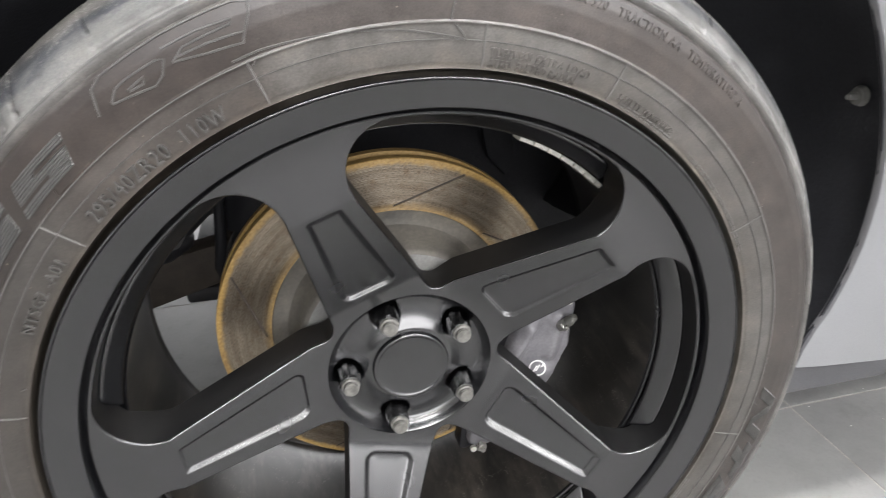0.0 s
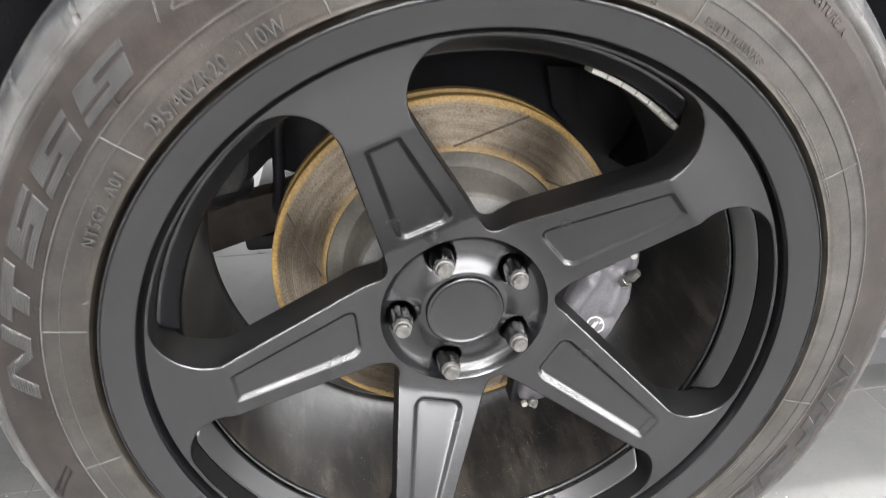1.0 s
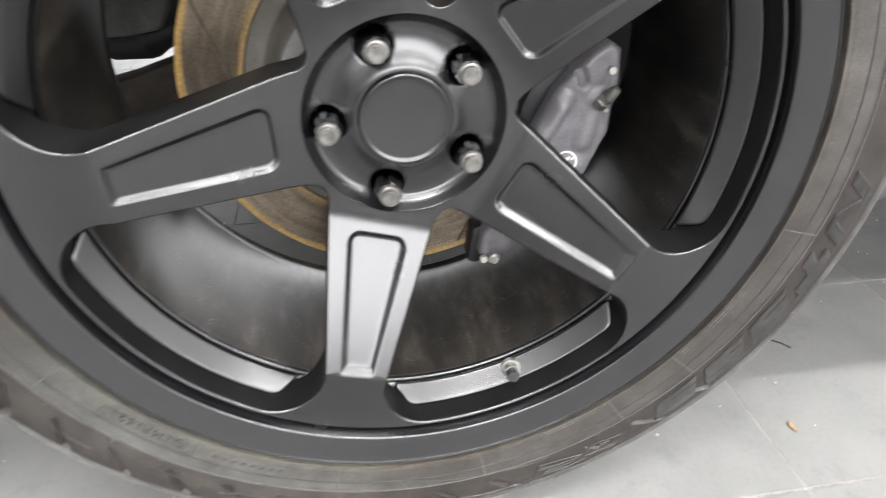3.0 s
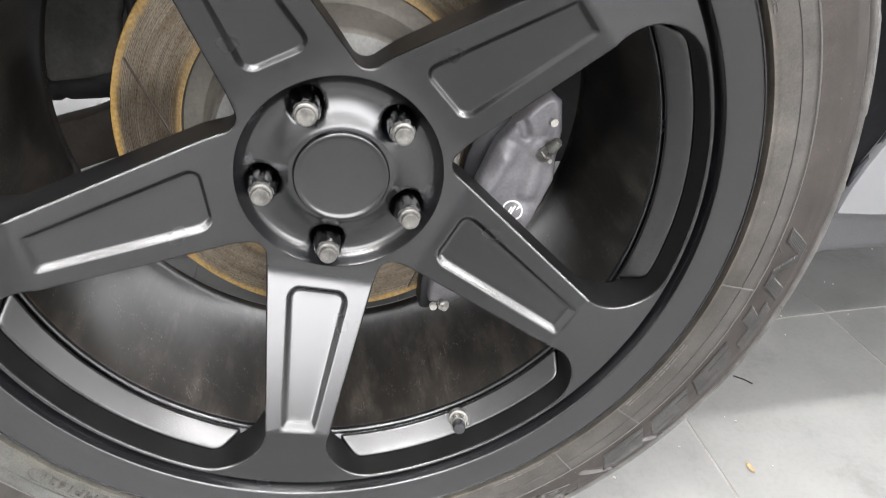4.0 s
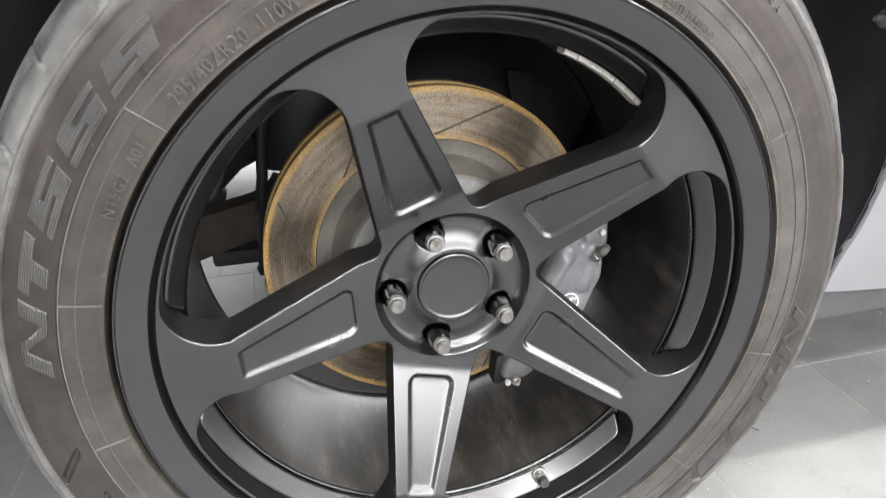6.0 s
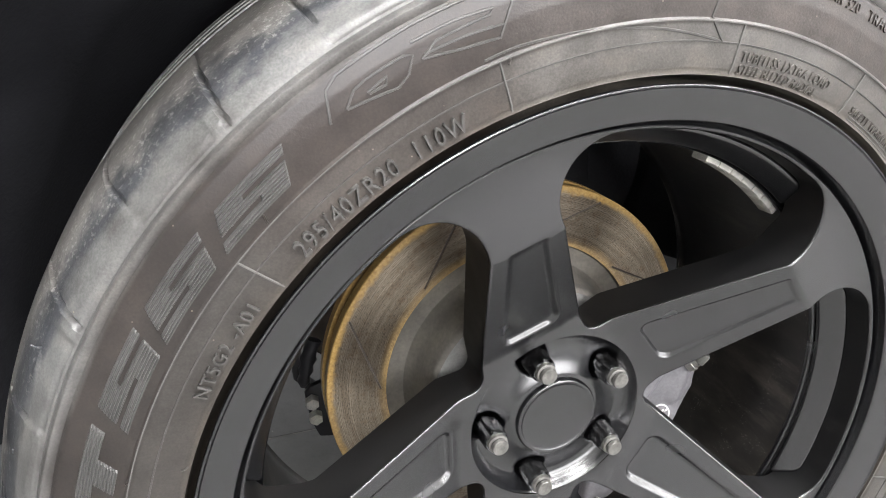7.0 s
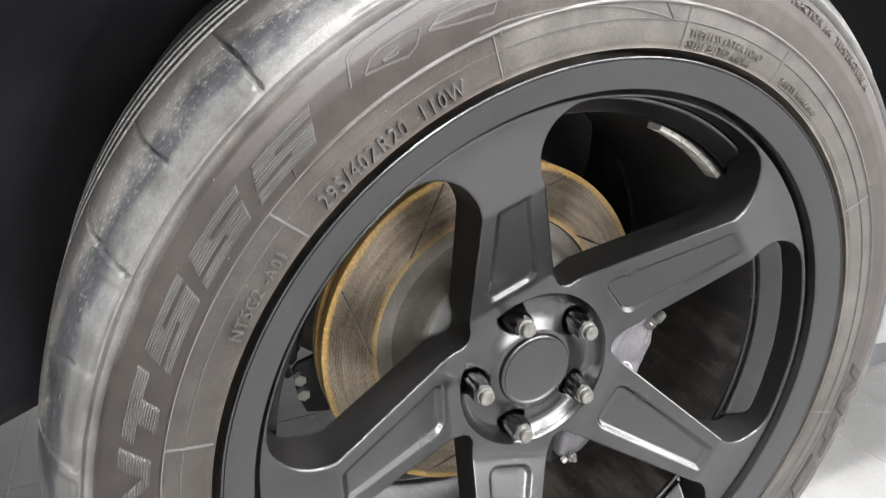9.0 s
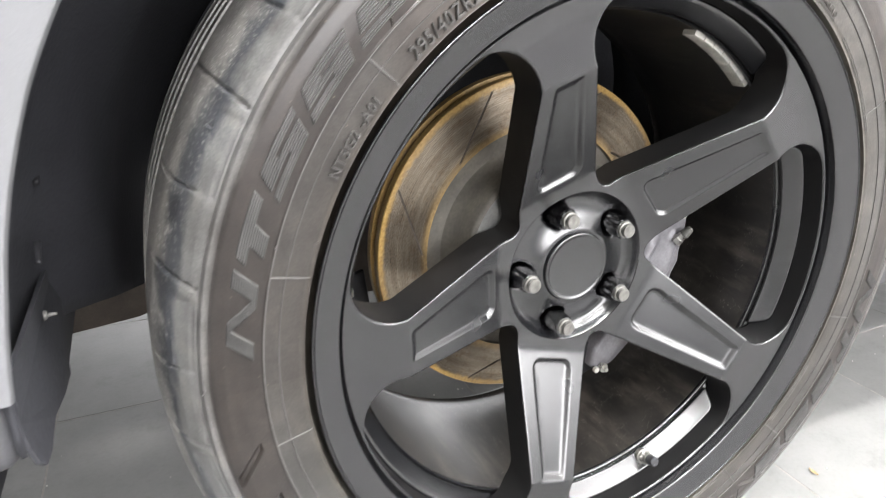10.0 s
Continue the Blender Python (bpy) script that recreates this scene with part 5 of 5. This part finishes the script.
    bm = plate([(-0.300, 0.350), (-0.262, 0.352), (-0.232, 0.358), (-0.218, 0.380), (-0.212, 0.412), (-0.200, 0.440), (-0.193, 0.475), (-0.196, 0.520), (-0.245, 0.53), (-0.310, 0.50)], 0.330, 0.345, 0.006, 3)
    part("knuckle_arm", bm, M_SHIELD, top, "grey cast knuckle arm", 50)
    bm = plate([(-0.165, 0.500), (-0.130, 0.515), (-0.115, 0.545), (-0.170, 0.545), (-0.188, 0.515)], 0.19, 0.21, 0.004, 2)
    part("hose_bracket", bm, M_SHIELD, top, "small grey hose bracket", 40)
    part("brake_hose", tube([(-0.15, 0.19, 0.52), (-0.160, 0.20, 0.47), (-0.164, 0.20, 0.425), (-0.170, 0.205, 0.390), (-0.166, 0.21, 0.372)], 0.006, 10), M_BLACK, top, "thin black brake hose", 60)
    boot = [(-0.1790, 0.205, 0.306), (-0.1780, 0.205, 0.313), (-0.1765, 0.205, 0.319), (-0.1750, 0.205, 0.325), (-0.1735, 0.205, 0.331), (-0.1715, 0.205, 0.338), (-0.1690, 0.206, 0.346), (-0.1650, 0.208, 0.356)]
    part("ball_joint_boot", tube(boot, 0.008, 20, [0.003, 0.0068, 0.0054, 0.0078, 0.0062, 0.0086, 0.0070, 0.0088]), M_BLACK, top, "ribbed black rubber boot", 60)
    part("brake_pipe", tube([(-0.150, 0.40, 0.360), (-0.168, 0.40, 0.335), (-0.180, 0.40, 0.312), (-0.184, 0.40, 0.285), (-0.181, 0.40, 0.256), (-0.170, 0.40, 0.236), (-0.166, 0.40, 0.190), (-0.150, 0.40, 0.170)], 0.0085, 14), M_BLACK, top, "black sleeved pipe", 60)
    bm = plate([(-0.178, 0.296), (-0.172, 0.303), (-0.150, 0.310), (-0.140, 0.235), (-0.166, 0.240), (-0.174, 0.262)], 0.205, 0.213, 0.002, 2)
    bracket = part("joint_bracket", bm, M_BLACK, top, "black steel bracket beside the disc", 40)
    for x, z in ((-0.1715, 0.287), (-0.1690, 0.268)):
        bm = bmesh.new()
        add_cone(bm, 0.0078, 0.0068, 0.008, Matrix.Translation((x, 0.201, z)) @ ALONG_Y, 6)
        part("bolt", bm, M_WEIGHT, bracket, "pale bolt head", 25)
    part("steering_knuckle", tube([(-0.02, 0.145, 0.36), (-0.02, 0.30, 0.36)], 0.09, 32, [0.085, 0.075]), M_SHIELD, top, "grey cast steering knuckle", 50)
    bm = plate([(0.160, 0.50), (0.205, 0.495), (0.212, 0.44), (0.200, 0.415), (0.172, 0.445)], 0.330, 0.345, 0.004, 2)
    part("liner_bracket", bm, M_LINER, top, "dark bracket in the wheel housing", 40)
    # unseen plate, added to keep the gate's light off the barrel
    bm = plate([(-0.04, 0.276), (0.06, 0.258), (0.22, 0.258), (0.24, 0.30), (0.20, 0.33), (-0.06, 0.33)], 0.30, 0.34, 0.006, 2)
    part("barrel_shade", bm, M_BLACK, top, "unseen black plate that shades the barrel", 40)
    return tagged(top, "silver car with a black wheel housing, standing on a tiled floor", "car")


def wheel_liner(top):
    """Black felt liner: a barrel round the tyre with a ragged flap at its front foot."""
    vs, fs = [], []
    na, ny = 90, 16
    for i in range(na + 1):
        t = i / na
        for j in range(ny + 1):
            f = j / ny
            y = -0.086 + 0.46 * f
            a1 = 181.0 - 1.2 * smoothstep(0.15, 0.3, f) + 11.0 * smoothstep(0.30, 1.0, f)
            deg = -1.0 + (a1 + 1.0) * t
            r = arch_radius(deg) + 0.0010 + 0.014 * smoothstep(0.0, 0.12, f) - 0.055 * smoothstep(0.30, 0.62, f) - 0.05 * smoothstep(0.62, 1.0, f)
            r += 0.003 * noise.noise(Vector((deg * 0.05, y * 12, 0.3)))
            if deg > 120:
                y = max(y, side_plane(-0.4) + 0.0065)
            else:
                y = max(y, side_plane(r * math.cos(radians(deg))) + 0.0065 + 0.002 * f)
            a = radians(deg)
            vs.append((r * math.cos(a), y, r * math.sin(a) + HUB.z))
    m = ny + 1
    for i in range(na):
        fs += [(i * m + j, i * m + j + 1, (i + 1) * m + j + 1, (i + 1) * m + j) for j in range(ny)]
    # inner wall of the housing
    ob = from_lists("wheel_liner", vs, fs, M_LINER, top, "black felt wheel housing liner with a hanging edge", 50)
    so = ob.modifiers.new("thick", "SOLIDIFY")
    so.thickness, so.offset = 0.003, 1.0
    arc = [(0.365 * math.cos(radians(a)), HUB.z + 0.365 * math.sin(radians(a))) for a in range(-2, 178, 6)]
    bm = plate(arc + [(-0.345, 0.44), (-0.20, 0.44), (-0.10, 0.36), (-0.06, 0.30), (0.09, 0.30), (0.13, 0.20), (0.345, 0.20), (0.345, 0.27), (0.43, 0.27), (0.43, 0.345)], 0.372, 0.380, 0.0)
    part("housing_wall", bm, M_LINER, ob, "black inner wall of the wheel housing", 0)
    # flap below the bumper's end
    pts = [(-0.4365, -0.062, 0.402), (-0.4375, -0.066, 0.372), (-0.4345, -0.070, 0.358), (-0.4325, -0.066, 0.344), (-0.4315, -0.058, 0.3365), (-0.4300, -0.046, 0.338), (-0.4290, -0.022, 0.345), (-0.4290, 0.020, 0.336), (-0.4310, 0.045, 0.329), (-0.4320, 0.074, 0.323), (-0.4335, 0.112, 0.340), (-0.4350, 0.150, 0.334), (-0.4360, 0.190, 0.327), (-0.4365, 0.190, 0.40)]
    bm = bmesh.new()
    f = bm.faces.new([bm.verts.new(p) for p in pts])
    bmesh.ops.triangulate(bm, faces=[f])
    fl = part("liner_flap", bm, M_LINER, ob, "ragged black flap", 0)
    so = fl.modifiers.new("thick", "SOLIDIFY")
    so.thickness = 0.003
    for x, y, z, ang in ((-0.4250, 0.092, 0.473, 12), (-0.4290, 0.057, 0.429, 40)):
        bm = bmesh.new()
        add_box(bm, (0.004, 0.018, 0.0045), Matrix.Translation((x, y, z)) @ pose(0, 0, 0, ang, 0, 0), 0.001, 1)
        part("slot", bm, M_BLACK, ob, "dark slot")
    for p in ((-0.4300, 0.040, 0.389), (0.3825, -0.011, 0.587)):
        bm = bmesh.new()
        d = 1 if p[0] > 0 else -1
        k = 1.0 if d > 0 else 0.4
        add_cone(bm, 0.009 * k, 0.007 * k, 0.005 * k, Matrix.Translation(p) @ pose(0, 0, 0, 0, -90 * d, 0), 14)
        add_cone(bm, 0.004 * k, 0.0025 * k, 0.014 * k, Matrix.Translation((p[0] - 0.004 * d, p[1], p[2])) @ pose(0, 0, 0, 0, -90 * d, 0), 10)
        part("clip", bm, M_SHIELD, ob, "worn grey clip")


# ---- floor and litter ----
TILE, GAP, TX, TY = 0.3055, 0.0024, 0.376, -0.0855


def leaf():
    bm = bmesh.new()
    n = 8
    rows = []
    for i in range(n + 1):
        t = i / n
        w = 0.0036 * math.sin(math.pi * min(1, t * 0.97 + 0.02)) ** 0.8
        x = 0.017 * (t - 0.5)
        z = 0.0012 + 0.0028 * t * t
        rows.append([bm.verts.new((x, -w, z + 0.0016)), bm.verts.new((x, 0, z)), bm.verts.new((x, w, z + 0.0014))])
    for a, b in zip(rows, rows[1:]):
        for k in range(2):
            bm.faces.new((a[k], a[k + 1], b[k + 1], b[k]))
    ob = part("leaf", bm, M_LEAF, None, "", 60)
    so = ob.modifiers.new("thick", "SOLIDIFY")
    so.thickness = 0.0004
    ob.matrix_world = Matrix.Translation((0.409, -0.013, 0.0)) @ pose(0, 0, 0, 0, 0, 100) @ Matrix.Scale(0.8, 4)
    return tagged(ob, "small curled dry tan leaf on the floor tiles", "leaf")


def litter():
    rnd = random.Random(11)
    bm = bmesh.new()
    for k in range(170):
        x, y = rnd.uniform(-0.7, 1.1), rnd.uniform(-0.35, 0.55)
        if abs(x) < 0.2 and -0.1 < y < 0.25:
            continue
        s = rnd.uniform(0.0005, 0.0016)
        add_box(bm, (s * rnd.uniform(1, 2.5), s, s), Matrix.Translation((x, y, s * 0.5)) @ pose(0, 0, 0, 0, 0, rnd.uniform(0, 180)))
    tagged(part("grit", bm, M_WEIGHT, None, "", 0), "pale grit scattered on the floor tiles", "grit", kind="stuff")
    hair = part("twig", tube([(0.472, 0.121, 0.0016), (0.480, 0.112, 0.0030), (0.488, 0.104, 0.0016)], 0.0009, 6), M_BLACK, None, "", 60)
    tagged(hair, "short dark twig on the floor tiles", "twig")


def floor():
    bm = bmesh.new()
    add_box(bm, (10.0, 9.1, 0.10), Matrix.Translation((0, 0.05, -0.0506)))
    fl = part("floor", bm, M_GROUT, None, "", 0)
    tagged(fl, "grey stone-look tiled workshop floor, dusty", "floor", kind="structure")
    h, b = (TILE - GAP) / 2, 0.0006
    bm = bmesh.new()
    lo = [bm.verts.new((sx * h, sy * h, -0.0030)) for sx, sy in ((-1, -1), (1, -1), (1, 1), (-1, 1))]
    mi = [bm.verts.new((sx * h, sy * h, -b)) for sx, sy in ((-1, -1), (1, -1), (1, 1), (-1, 1))]
    hi = [bm.verts.new((sx * (h - b), sy * (h - b), 0.0)) for sx, sy in ((-1, -1), (1, -1), (1, 1), (-1, 1))]
    for p, q in ((lo, mi), (mi, hi)):
        for k in range(4):
            bm.faces.new((p[k], p[(k + 1) % 4], q[(k + 1) % 4], q[k]))
    bm.faces.new(hi)
    bmesh.ops.recalc_face_normals(bm, faces=bm.faces)
    me = bpy.data.meshes.new("tile")
    bm.to_mesh(me)
    bm.free()
    me.materials.append(M_TILE)
    rnd = random.Random(2)
    vs, fs = [], []
    for i in range(-17, 15):
        for j in range(-14, 15):
            x, y = TX + TILE * (i + 0.5) - (0.073 if j > 2 else 0.0), TY + TILE * (j + 0.5)      # the rows under the car are laid off the others
            if abs(x) > 4.8 or not -4.3 < y < 4.4:
                continue
            if -6 <= i <= 4 and -2 <= j <= 7:
                t = link("tile", me, None, fl)
                t.location = (x, y, rnd.uniform(-0.0002, 0.0))
            else:
                n = len(vs)
                vs += [(x + sx * h, y + sy * h, z) for z in (-0.0030, 0.0) for sx, sy in ((-1, -1), (1, -1), (1, 1), (-1, 1))]
                fs += [tuple(n + k for k in (4, 5, 6, 7))] + [(n + k, n + (k + 1) % 4, n + 4 + (k + 1) % 4, n + 4 + k) for k in range(4)]
    far = bpy.data.meshes.new("far_tiles")
    far.from_pydata(vs, [], fs)
    tagged(link("far_tiles", far, M_TILE, fl), kind="stuff")


room()
lamp = ceiling_light()
lamp.location = (-0.6, -2.6, 3.2)
for px in (-0.6, 1.2, 3.0):
    for py in (-2.6, -1.0, 2.4):
        if (px, py) != (-0.6, -2.6):
            copy_thing(lamp, Matrix.Translation((px, py, 3.2)))
wheel()
brake_disc()
brake_caliper()
car()
leaf()
litter()
floor()
